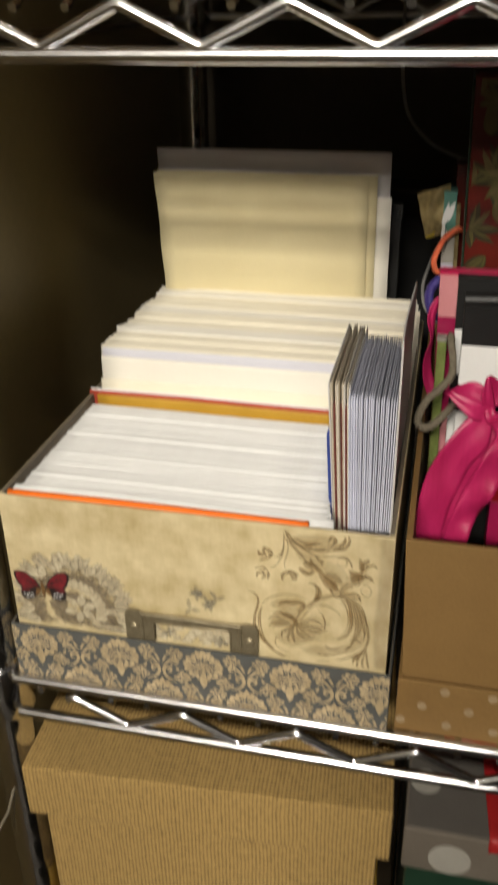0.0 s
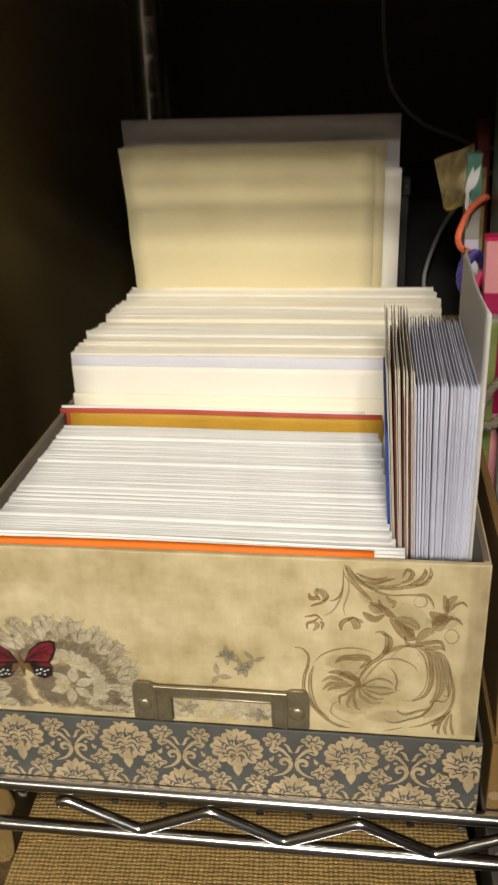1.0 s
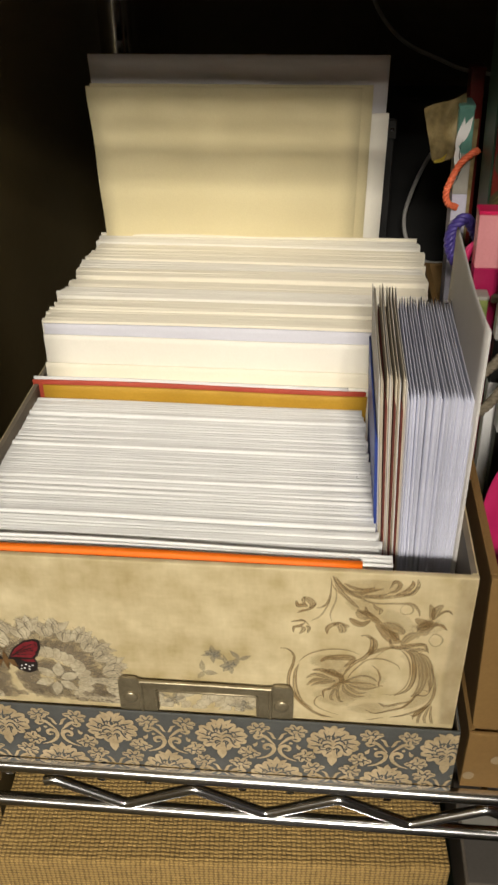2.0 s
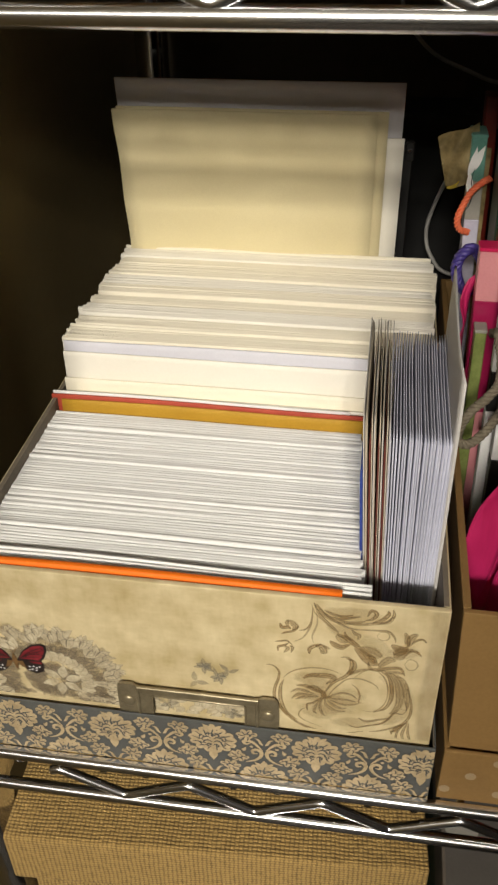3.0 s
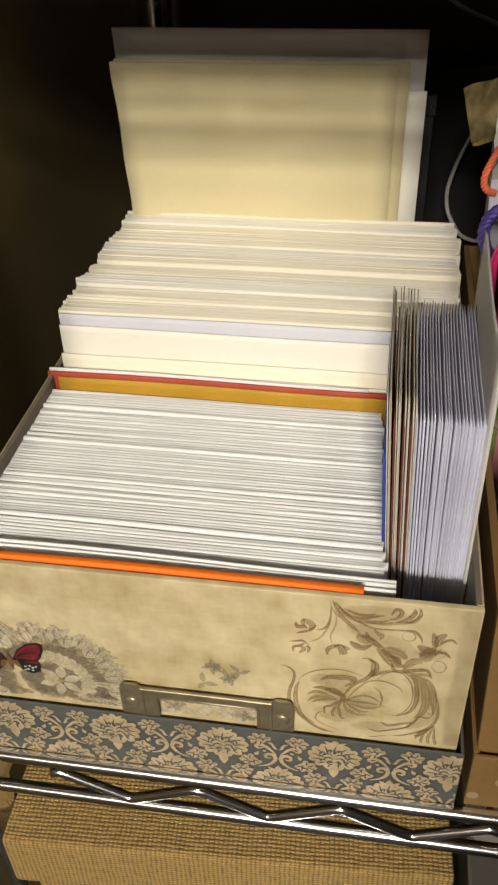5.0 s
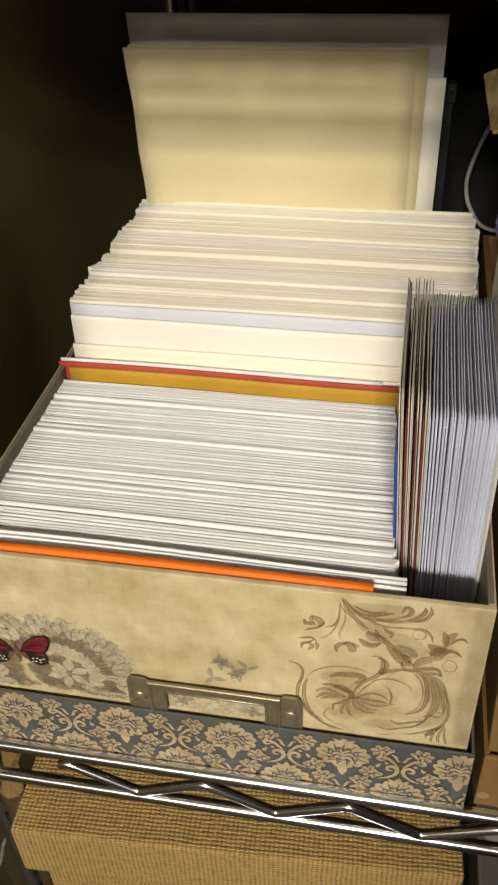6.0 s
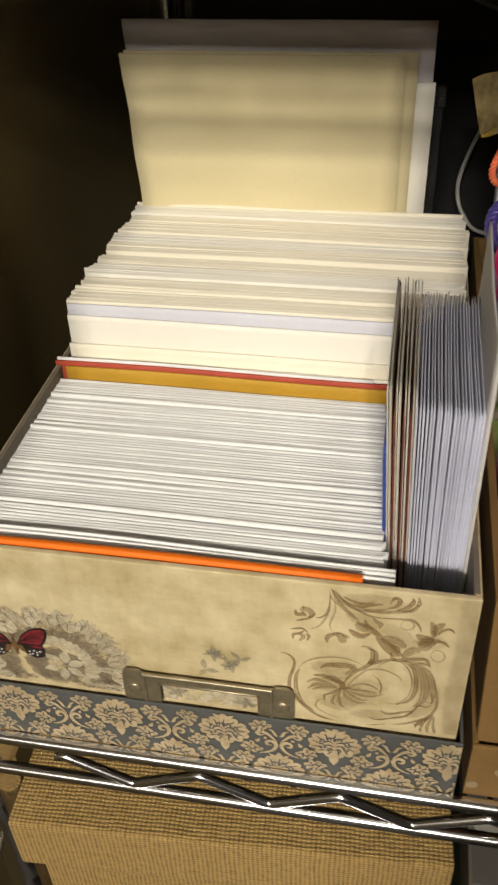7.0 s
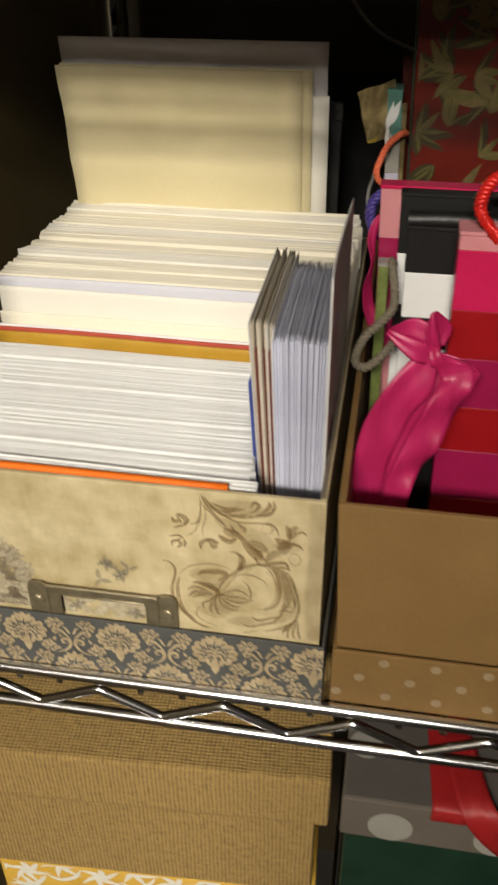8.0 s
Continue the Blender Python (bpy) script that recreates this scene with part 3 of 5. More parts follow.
while y < 0.1120:
    u = (y - 0.0125) / 0.1
    lift = 0.00006 * math.sin(step * 0.45) + rnd.gauss(0, 0.00005) + (0.0005 if step % 13 == 7 else 0)
    envelope(WHITE, 0.0845 - 0.0035 * u + rnd.gauss(0, 0.0006), y + 0.004, 0.0047 + 0.0012 + lift, -2.4 + rnd.gauss(0, 0.1), rnd.gauss(-0.3, 0.1),
             "white paper envelope filed upright in the photo box", "white envelopes in the box")
    step += 1
    y += 0.0028 if step % 13 == 7 else rnd.choice((0.00170, 0.00173, 0.00175, 0.00178, 0.00200))
y, step = 0.1395, 0
LIFTS = (0.0, 0.0006, 0.0012, 0.0, 0.0016, 0.0004, 0.001)
envelope(LAVENDER, 0.0985, 0.1385, 0.0047, -1.0, -0.35, "lavender envelope filed among the ivory ones", "ivory envelopes in the box")
while y < 0.2532:
    u = (y - 0.1395) / 0.117
    clump = step // 9
    kind = CREAM if clump % 3 == 2 else IVORY
    text = "pale cream envelope filed upright in the photo box" if kind is CREAM else "ivory envelope filed upright in the photo box"
    y += 0.0032 if step % 9 == 0 and step else 0.00119
    envelope(kind, 0.0982 + 0.003 * u + 0.0012 * math.sin(clump * 2.1) + rnd.gauss(0, 0.0007), y, 0.0047 + LIFTS[clump % 7] + rnd.uniform(0, 0.00005) + (0.0001 if step % 5 == 1 else 0), -1.4 + rnd.gauss(0, 0.008),
             rnd.gauss(-0.3, 0.012), text, "ivory envelopes in the box")
    step += 1


def card(name, label, material, wide, tall, thick, m, category="card", group="", wave=0.0004, seed=1, bow=0.0006):
    ob = tagged(new(name, paper_mesh(name, wide, tall, thick, bow, seed, material, wave)), label, category, group)
    ob.matrix_world = m
    if category == "envelope":
        part("flap", flap_mesh("flap", wide, tall, thick, material), material, ob)
    return ob


card("index_card", "bright orange card against the front of the box", ORANGE_CARD, 0.150, 0.1085, 0.0030, pose(0.0820, 0.0074, 0.0047, 0, 0, 0), wave=0)
for i in range(3):
    card("envelope", "white paper envelope behind the orange card", WHITE_PAPER, 0.163, 0.1055 + 0.0003 * i, 0.0012, pose(0.0865, 0.0100 + 0.0012 * i, 0.0047, -1 - 0.4 * i, 0, -0.4), "envelope", "white envelopes in the box", seed=i)
card("divider_card", "mustard card divider between white and ivory envelopes", GOLD_CARD, 0.153, 0.1083, 0.0012, pose(0.0850, 0.1205, 0.0047, -1, 0, -0.3))
card("divider_card", "brick red card divider behind the mustard one", RED_CARD, 0.158, 0.1100, 0.0012, pose(0.0820, 0.1222, 0.0047, -1, 0, -0.3))
card("note_card", "white note card behind the red divider", WHITE_PAPER, 0.150, 0.1105, 0.001, pose(0.0780, 0.1245, 0.0047, -1, 0, -0.4))
for i, (dz, mat) in enumerate(((0.0, CREAM_PAPER), (0.006, IVORY_PAPER), (0.0192, CREAM_PAPER))):
    card("envelope", "pale cream envelope filed upright in the photo box", mat, 0.182, 0.1085 + dz, 0.0012, pose(0.0985, 0.1280 + 0.0032 * i, 0.0047, -1, 0, -0.35), "envelope", "ivory envelopes in the box", seed=20 + i, bow=0.0001, wave=0.0002)

# tall envelopes standing on end at the back, leaning forward


def tall_sheet(label, material, x0, x1, z1, y_low, y_high, thick, ripple, seed):
    rnd2 = random.Random(seed)
    p1, p2 = rnd2.uniform(0, 6), rnd2.uniform(0, 6)

    def fn(u, v):
        z = 0.0047 + (z1 - 0.0047) * v
        yy = y_low + (y_high - y_low) * v ** 1.1 + ripple * (math.sin(30 * v + p1 + 0.5 * u) + 0.6 * math.sin(9 * u + p2) * math.sin(13 * v))
        return (x0 + (x1 - x0) * u, yy, z)
    ob = tagged(new("tall_envelope", sheet(fn, 14, 40, thick, "tall_envelope", material)), label, "envelope", "tall envelopes at the back")
    w, t, tall = (x1 - x0) / 2 - 0.003, thick * 0.5, z1 - 0.02
    part("flap", sheet(lambda u, v: (x0 + 0.003 + 2 * w * u, y_low + 0.0012 - 0.001 * v, 0.006 + 0.045 * v * (1 - abs(2 * u - 1) ** 3)), 12, 3, 0.0003, "flap", material), material, ob)
    return ob


tall_sheet("tall ivory envelope standing on end behind the others", TALL_IVORY, 0.0112, 0.1556, 0.2222, 0.2750, 0.2470, 0.0014, 0.0009, 1)
tall_sheet("tall ivory envelope standing on end, edge showing", TALL_IVORY, 0.0130, 0.1612, 0.2230, 0.2772, 0.2496, 0.0012, 0.0009, 1)
tall_sheet("tall cream envelope standing on end", CREAM_PAPER, 0.0160, 0.1705, 0.2080, 0.2792, 0.2550, 0.0012, 0.0004, 1)
tall_sheet("tall pale grey envelope standing on end at the back", GREY_PAPER, 0.0120, 0.1690, 0.2365, 0.2820, 0.2545, 0.0012, 0.0003, 1)

# cards standing on end along the side of the box, their edges to the front
rnd = random.Random(9)
x = 0.1668
TAN_TEXT, RED_TEXT = "tan card on end among the side cards", "maroon printed card on end"
GREY_TEXT = "grey-white card on end among the side cards"
SIDE = ([("royal blue card on end among the side cards", BLUE_CARD), (GREY_TEXT, CARD_GREY), (TAN_TEXT, TAN_CARD), (TAN_TEXT, TAN_CARD), (RED_TEXT, MAROON_CARD), (TAN_TEXT, TAN_CARD), (GREY_TEXT, CARD_GREY), (TAN_TEXT, TAN_CARD),
         (RED_TEXT, MAROON_CARD), (TAN_TEXT, TAN_CARD), (TAN_TEXT, TAN_CARD), (GREY_TEXT, CARD_GREY), (RED_TEXT, MAROON_CARD), (TAN_TEXT, TAN_CARD), (GREY_TEXT, CARD_GREY)] + [("cool white card on end in a tight stack", COOL_PAPER)] * 21)
for i, (text, mat) in enumerate(SIDE):
    first = i < 15
    run = 0.00048 * i if first else 0.0072 + 0.00080 * (i - 15)
    deep = (0.0850 if mat is MAROON_CARD or mat is BLUE_CARD else 0.0815) + rnd.uniform(-0.0016, 0.0016) if first else 0.083 + rnd.uniform(-0.0006, 0.0006)
    tall = {MAROON_CARD: 0.1540, BLUE_CARD: 0.1400}.get(mat, 0.1640 if first else 0.1605) + rnd.uniform(-0.0012, 0.0012) * (1.0 if first else 0.5)
    thick = {BLUE_CARD: 0.0010, MAROON_CARD: 0.0006}.get(mat, 0.00036 if first else 0.00047)
    t = run / 0.0240
    front = 0.0040 if first else 0.0
    card("card", text, mat, deep, tall, thick, Matrix.Translation((0.1692 + run - (0.0006 if mat is BLUE_CARD else 0), 0.0745 + front + rnd.uniform(-0.0008, 0.0008) + 0.002 * (1 - t), 0.0047)) @ pose(0, 0, 0, 0, -3.2 + 3.6 * t + rnd.gauss(0, 0.12 if first else 0.03), 0) @ pose(0, 0, 0, 0, 0, 90 + rnd.gauss(0, 0.12)),
         "card", "cards along the side", 0.0001, 40 + i % 6, 0.0003)
card("backing_card", "pale grey card standing taller than the side stack", CARD_GREY, 0.098, 0.188, 0.0009, Matrix.Translation((0.1938, 0.078, 0.0047)) @ pose(0, 0, 0, 0, 0.4, 90), seed=3, bow=0.0015)

# ---- boxes on the lower shelf ----
burlap_box = thing("burlap_box", "burlap-covered box with a lid on the lower shelf", "storage box")
part("box_lid", slab((-0.003, 0.0, -0.100), (0.208, 0.34, -0.0610), 0.0022, 2), BURLAP, burlap_box)
part("box_body", slab((0.004, 0.007, -0.1785), (0.201, 0.333, -0.1003), 0.002, 2), BURLAP, burlap_box)
burlap_box.matrix_world = pose(0.0, -0.0118, 0, 0, 0, 3.3)
under_box = thing("patterned_box", "yellow and white patterned box under the burlap one", "storage box")
under_body = part("box_body", slab((0.012, 0.0085, -0.384), (0.204, 0.33, -0.1790), 0.002, 2), YELLOW_PRINT, under_box)
under_box.matrix_world = pose(0.0, -0.0118, 0, 0, 0, 3.3)
swirl = Print(0.0084, (0.0145, 0.202, -0.38, -0.1815))
rnd = random.Random(12)
for k in range(54):
    cx, cz = 0.006 + 0.0228 * (k % 9), -0.1805 - 0.027 * (k // 9) - 0.009 * (k % 2)
    for a in range(0, 360, 60):
        swirl.leaf(cx, cz, 0.0125, 0.0048, a + 20 * (k % 3), 0.75)
    swirl.stroke([(cx - 0.011, cz - 0.012), (cx - 0.003, cz - 0.016), (cx + 0.006, cz - 0.012), (cx + 0.011, cz - 0.004)], 0.0036)
part("printed_pattern", swirl.mesh("printed_pattern", WHITE_CLOTH), WHITE_CLOTH, under_body, "white printed flowers")["kind"] = "stuff"

dotted = thing("polka_dot_box", "grey polka-dot lidded gift box with green sides", "gift box")
dot_top = part("box_lid", slab((0.2135, -0.006, -0.0935), (0.43, 0.25, -0.0625), 0.0014, 2), GREY_LID, dotted)
part("box_body", slab((0.2160, -0.0035, -0.384), (0.4275, 0.2475, -0.0940), 0.001), GREEN, dotted, "deep green box side")
part("lid_top", slab((0.2150, -0.0045, -0.0623), (0.4285, 0.2485, -0.0618)), GREY_TOP, dot_top, "darker grey lid top")


def disc(cx, cy, cz, r, flat):
    """A thin printed dot, facing the front or lying flat."""
    bm = bmesh.new()
    n = 24
    pts = [(r * math.cos(2 * math.pi * k / n), r * math.sin(2 * math.pi * k / n)) for k in range(n)]
    rim = [bm.verts.new((cx + u, cy + v, cz) if flat else (cx + u, cy, cz + v)) for u, v in pts]
    back = [bm.verts.new((cx + u, cy + v, cz + 0.0002) if flat else (cx + u, cy - 0.0002, cz + v)) for u, v in pts]
    bm.faces.new(rim)
    bm.faces.new(back[::-1])
    for k in range(n):
        bm.faces.new((rim[k], rim[(k + 1) % n], back[(k + 1) % n], back[k]))
    return bm


for k in range(4):
    part("dot", disc(0.2385 + 0.052 * k, -0.0061, -0.0815, 0.0112, False), OFF_WHITE, dot_top, "off-white dot")
for cx, cy in ((0.2235, 0.026), (0.262, 0.062), (0.305, 0.02), (0.335, 0.07), (0.235, 0.095)):
    part("dot", disc(cx, cy, -0.0616, 0.0085, True), OFF_WHITE, dot_top, "off-white dot")


def ribbon(name, points, across, material, thickness=0.0004, crimp=0.0, steps=9):
    """A satin band along points, its half widths the vectors in across; crimp puckers it along its length."""
    line, half = curve(points, steps), curve(across, steps)
    n = len(line) - 1

    def fn(u, v):
        i = min(int(round(u * n)), n)
        c = (math.sin(3.1 * math.pi * v + 4 * u) + 0.5 * math.sin(5.3 * math.pi * v - 7 * u)) * crimp * (0.5 + math.sin(5 * u))
        return line[i] + half[i] * (2 * v - 1) + np.array((0, -c, c * 0.4))
    return sheet(fn, n, 7, thickness, name, material)


red_bow = thing("red_ribbon", "broad red ribbon lying over the grey gift box", "ribbon")
part("ribbon_band", ribbon("ribbon_band", [(0.262, 0.235, -0.0606), (0.262, 0.12, -0.0606), (0.2635, 0.04, -0.0604), (0.2650, 0.006, -0.0600), (0.2655, -0.0045, -0.0606), (0.2655, -0.0068, -0.0640), (0.2655, -0.0070, -0.0690)],
                           [(0.0085, 0, 0)] * 7, RIBBON_RED, 0.0005, 0.0002), RIBBON_RED, red_bow)
part("ribbon_tail", ribbon("ribbon_tail", [(0.266, 0.050, -0.0560), (0.272, 0.020, -0.0565), (0.2775, -0.004, -0.0570), (0.2850, -0.0095, -0.0655), (0.2960, -0.0098, -0.0770), (0.3100, -0.0098, -0.088)],
                           [(0.008, 0.002, 0), (0.008, 0.002, 0), (0.0075, 0.002, 0.002), (0.007, 0, 0.006), (0.006, 0, 0.008), (0.006, 0, 0.008)], RIBBON_RED, 0.0005, 0.0004), RIBBON_RED, red_bow)
part("ribbon_loop", ribbon("ribbon_loop", [(0.262, 0.075, -0.060), (0.240, 0.066, -0.050), (0.232, 0.060, -0.044), (0.245, 0.055, -0.041), (0.264, 0.055, -0.052)],
                           [(0, 0.01, 0.004), (0, 0.012, 0.004), (0, 0.012, 0.006), (0, 0.012, 0.004), (0, 0.01, 0.002)], RIBBON_RED, 0.0005, 0.0003), RIBBON_RED, red_bow)

# ---- cartons on the upper shelf ----
carton = thing("carton", "brown cardboard carton with a white paper label", "cardboard box")
part("carton_body", slab((-0.004, 0.006, 0.3362), (0.36, 0.36, 0.60), 0.002, 2), KRAFT, carton)


def crumpled(u, v):
    return (0.0935 + 0.0775 * u, 0.0048 - 0.0006 * (1 + math.sin(9 * u + 4 * v) * math.sin(13 * v + 3 * u)), 0.3370 + 0.22 * v)


part("paper_label", sheet(crumpled, 18, 30, 0.0003, "paper_label", WHITE_PAPER), WHITE_PAPER, carton, "white creased paper label")

# ---- things behind the photo box ----
folder = thing("black_folder", "thin black folder with a metal clip behind the envelopes", "folder")
part("cover", slab((0.030, 0.2840, 0.0047), (0.1765, 0.2868, 0.1985), 0.0006), BLACK_GLOSS, folder)
clip = part("clip", slab((0.1722, 0.2816, 0.1880), (0.1772, 0.2838, 0.1985), 0.0006), COLLAR, folder)
part("stud", tube("stud", [(0.1745, 0.2822, 0.1935), (0.1745, 0.2806, 0.1935), (0.1745, 0.2800, 0.1935)], 0.0012, CHROME, 12, [0.0012, 0.0012, 0.0005]), CHROME, clip, "small chrome stud")
case = thing("black_case", "plain black case standing behind the boxes", "case")
part("case_body", slab((0.150, 0.385, 0.0), (0.52, 0.43, 0.188), 0.003, 2), BLACK_GLOSS, case)
cable = tagged(new("cable", tube("cable", curve([(0.160, 0.45, 0.335), (0.160, 0.448, 0.290), (0.163, 0.445, 0.255), (0.170, 0.442, 0.234), (0.188, 0.44, 0.215), (0.213, 0.44, 0.2035), (0.245, 0.44, 0.194), (0.33, 0.437, 0.189)]), 0.0014, CABLE, 8)),
               "thin grey cable hanging behind the rack", "cable")
tagged(new("cable", tube("cable", curve([(0.235, 0.37, 0.188), (0.215, 0.362, 0.170), (0.203, 0.36, 0.152), (0.195, 0.36, 0.129), (0.193, 0.36, 0.113), (0.198, 0.36, 0.097), (0.213, 0.362, 0.083), (0.26, 0.37, 0.078), (0.30, 0.375, 0.003)]), 0.0014, CABLE, 8)),
       "thin grey cable looping down behind the gift bags", "cable")

# ---- gift bags in the kraft box ----


def bag_slice(x0, x1, y, deep, z0, z1, tilt, base=0.0055, bulge=0.0):
    """One printed band of a flat-folded bag; tilt is how far x leans for each metre of height."""
    bm = slab((x0, y, z0), (x1, y + deep, z1), 0.0004)
    for v in bm.verts:
        v.co.x += tilt * (v.co.z - base)
        v.co.y += bulge * math.sin((v.co.x - x0) * 40)
    return bm


def striped_bag(label, x0, x1, y, deep, bands, tilt, rim):
    """A standing gift bag of stacked printed bands, from the bottom up, with a folded rim."""
    bag = thing("gift_bag", label, "gift bag", "gift bags in the kraft box")
    z = 0.0055
    for top, mat in bands:
        part("band", bag_slice(x0, x1, y, deep, z, top, tilt), mat, bag)
        z = top
    part("rim", bag_slice(x0 - 0.0003, x1 + 0.0003, y - 0.0004, deep + 0.0008, z - 0.0012, z + 0.0006, tilt), rim, bag, "folded top edge")
    return bag


floral = thing("gift_bag", "tall dark red gift bag with olive leaves", "gift bag", "gift bags in the kraft box")
FY = 0.2005
part("front_panel", bag_slice(0.2250, 0.3760, FY, 0.0016, 0.0055, 0.287, -0.035), FLORAL_RED, floral)
part("side_panel", bag_slice(0.2238, 0.2249, FY + 0.0003, 0.030, 0.0055, 0.2865, -0.035), GREEN, floral, "deep green side gusset")
part("back_panel", bag_slice(0.2270, 0.3760, FY + 0.029, 0.0016, 0.0055, 0.287, -0.035), FLORAL_RED, floral)
rnd = random.Random(31)
prints = [(Print(FY - 0.0001 - 0.0001 * i, (0.2185, 0.366, 0.02, 0.2855)), m, t) for i, (m, t) in enumerate(((FLORAL_DEEP, "deep brown leaves"), (FLORAL_OLIVE, "olive leaves"), (FLORAL_BUFF, "buff leaves")))]
for i in range(100):
    cx, cz = rnd.uniform(0.21, 0.37), 0.115 + 0.175 * (i + rnd.random()) / 100
    turn = rnd.uniform(0, 360)
    for k in range(rnd.choice((3, 4, 5))):
        tone = rnd.choice((0, 0, 1, 1, 2))
        turn_k, long, wide, bend = turn + k * 34, rnd.uniform(0.011, 0.022), rnd.uniform(0.0036, 0.0066), rnd.uniform(-0.3, 0.3)
        prints[tone][0].leaf(cx, cz, long, wide, turn_k, bend)
        # a vein and a lit half in the next tone
        prints[min(tone + 1, 2)][0].leaf(cx, cz, long * 0.86, wide * 0.34, turn_k + 6, bend)
for pr, m, t in prints:
    part("printed_leaf", pr.mesh("printed_leaf", m), m, floral, t)["kind"] = "stuff"

striped_bag("pink gift bag with a pale pink top band", 0.2115, 0.330, 0.1490, 0.009, ((0.105, PINK_PALE), (0.166, MAGENTA), (0.1915, PINK_PALE)), -0.031, PINK_HOT)
striped_bag("glossy black and white striped gift bag, folded over", 0.2190, 0.290, 0.1300, 0.007, ((0.118, WHITE_PAPER), (0.140, BLACK_GLOSS), (0.166, WHITE_PAPER), (0.1945, BLACK_GLOSS)), -0.018, BLACK_GLOSS)
roll = striped_bag("black and white striped gift bag with a rolled top", 0.2225, 0.300, 0.1160, 0.008, ((0.100, BLACK_GLOSS), (0.124, WHITE_PAPER), (0.140, BLACK_GLOSS), (0.1625, WHITE_PAPER), (0.1840, BLACK_GLOSS)), -0.016, BLACK_GLOSS)
part("rolled_top", tube("rolled_top", curve([(0.2196, 0.1200, 0.1862), (0.240, 0.1198, 0.1870), (0.262, 0.1200, 0.1866), (0.2965, 0.1200, 0.1862)]), 0.0042, BLACK_GLOSS, 12), BLACK_GLOSS, roll, "rolled glossy black top")
striped_bag("hot pink and red striped gift bag", 0.2440, 0.372, 0.0840, 0.014, ((0.060, RED_PAPER), (0.088, MAGENTA), (0.112, RED_PAPER), (0.137, MAGENTA), (0.160, RED_PAPER), (0.187, PINK_HOT), (0.1945, PINK_PALE)), -0.020, PINK_PALE)
teal_bag = striped_bag("teal gift bag with a white and lilac print", 0.2112, 0.2190, 0.2350, 0.016, ((0.172, GREY_BLUE_PAPER), (0.193, OFF_WHITE), (0.2165, TEAL)), -0.035, TEAL)
art = Print(0.2347)
for x, z, long, wide, turn, bend in ((0.2042, 0.196, 0.0150, 0.0040, 68, 0.2), (0.2075, 0.199, 0.0120, 0.0034, 84, -0.2), (0.2050, 0.187, 0.0110, 0.0036, 75, 0.3), (0.2062, 0.203, 0.0100, 0.0026, 55, 0.1)):
    art.leaf(x, z, long, wide, turn, bend)
part("printed_leaf", art.mesh("printed_leaf", WHITE_PAPER), WHITE_PAPER, teal_bag, "white printed leaves")
curl = Print(0.2346)
curl.stroke([(0.2042, 0.176), (0.2066, 0.180), (0.2078, 0.187), (0.2064, 0.193), (0.2072, 0.200)], 0.0006)
part("printed_line", curl.mesh("printed_line", WING_BLACK), WING_BLACK, teal_bag, "thin black printed curl")
striped_bag("lime green printed gift bag", 0.2098, 0.2150, 0.1370, 0.008, ((0.157, LIME),), -0.015, OFF_WHITE)
striped_bag("small maroon gift bag at the back", 0.2180, 0.2250, 0.2520, 0.012, ((0.2310, FLORAL_RED),), -0.035, FLORAL_RED)


def tissue_fn(u, v):
    x = 0.1870 + 0.020 * u + 0.007 * v * (1 - 0.5 * u)
    z = 0.2135 + 0.0085 * u - 0.0265 * v - 0.003 * u * v
    return (x, 0.2415 - 0.004 * u + 0.0025 * math.sin(7 * u + 5 * v) * math.sin(4 * v + 1), z)


tissue = thing("tissue_paper", "crumpled translucent gold-flecked tissue sticking out", "tissue paper")
part("sheet", sheet(tissue_fn, 12, 12, 0.0003, "sheet", TISSUE, False), TISSUE, tissue)
part("foil_fold", sheet(lambda u, v: (0.1945 + 0.0125 * u, 0.2388 - 0.002 * math.sin(5 * u) * v, 0.1872 + 0.007 * u * u + 0.0045 * v * (0.3 + u)), 8, 4, 0.0003, "foil_fold", YELLOW_FOIL, False), YELLOW_FOIL, tissue, "bright yellow foil fold")
# the hidden foot of the tissue
part("tail", sheet(lambda u, v: (0.2055 + 0.009 * u + 0.006 * v, 0.2365 + 0.018 * v, 0.2100 - 0.204 * v), 3, 8, 0.0003, "tail", TISSUE), TISSUE, tissue)


def cord(label, points, radius, material, strands=3, pitch=0.008):
    return tagged(new("cord_handle", rope("cord_handle", points, radius, material, strands, pitch)), label, "cord", "cord handles of the gift bags")


cord("twisted grey rope handle looping over the box rim", [(0.2145, 0.1340, 0.158), (0.2142, 0.112, 0.168), (0.2165, 0.104, 0.152), (0.2120, 0.099, 0.1455), (0.2045, 0.096, 0.138), (0.2010, 0.094, 0.127), (0.2060, 0.094, 0.1235), (0.2130, 0.098, 0.128), (0.2190, 0.106, 0.1325), (0.2225, 0.1155, 0.131)], 0.0022, CORD_GREY, 3, 0.007)
cord("coral twisted cord handle", [(0.2155, 0.2340, 0.1950), (0.2120, 0.230, 0.1945), (0.2062, 0.228, 0.1895), (0.2022, 0.227, 0.1805), (0.2010, 0.227, 0.1745), (0.2030, 0.229, 0.1690), (0.2080, 0.234, 0.1655)], 0.0018, CORD_ORANGE, 3, 0.007)
cord("shiny red twisted cord handle", [(0.2560, 0.0842, 0.192), (0.2470, 0.0835, 0.2035), (0.2475, 0.0825, 0.213), (0.2525, 0.082, 0.2185), (0.2600, 0.082, 0.2160), (0.2665, 0.0835, 0.196)], 0.0027, CORD_RED, 3, 0.006)
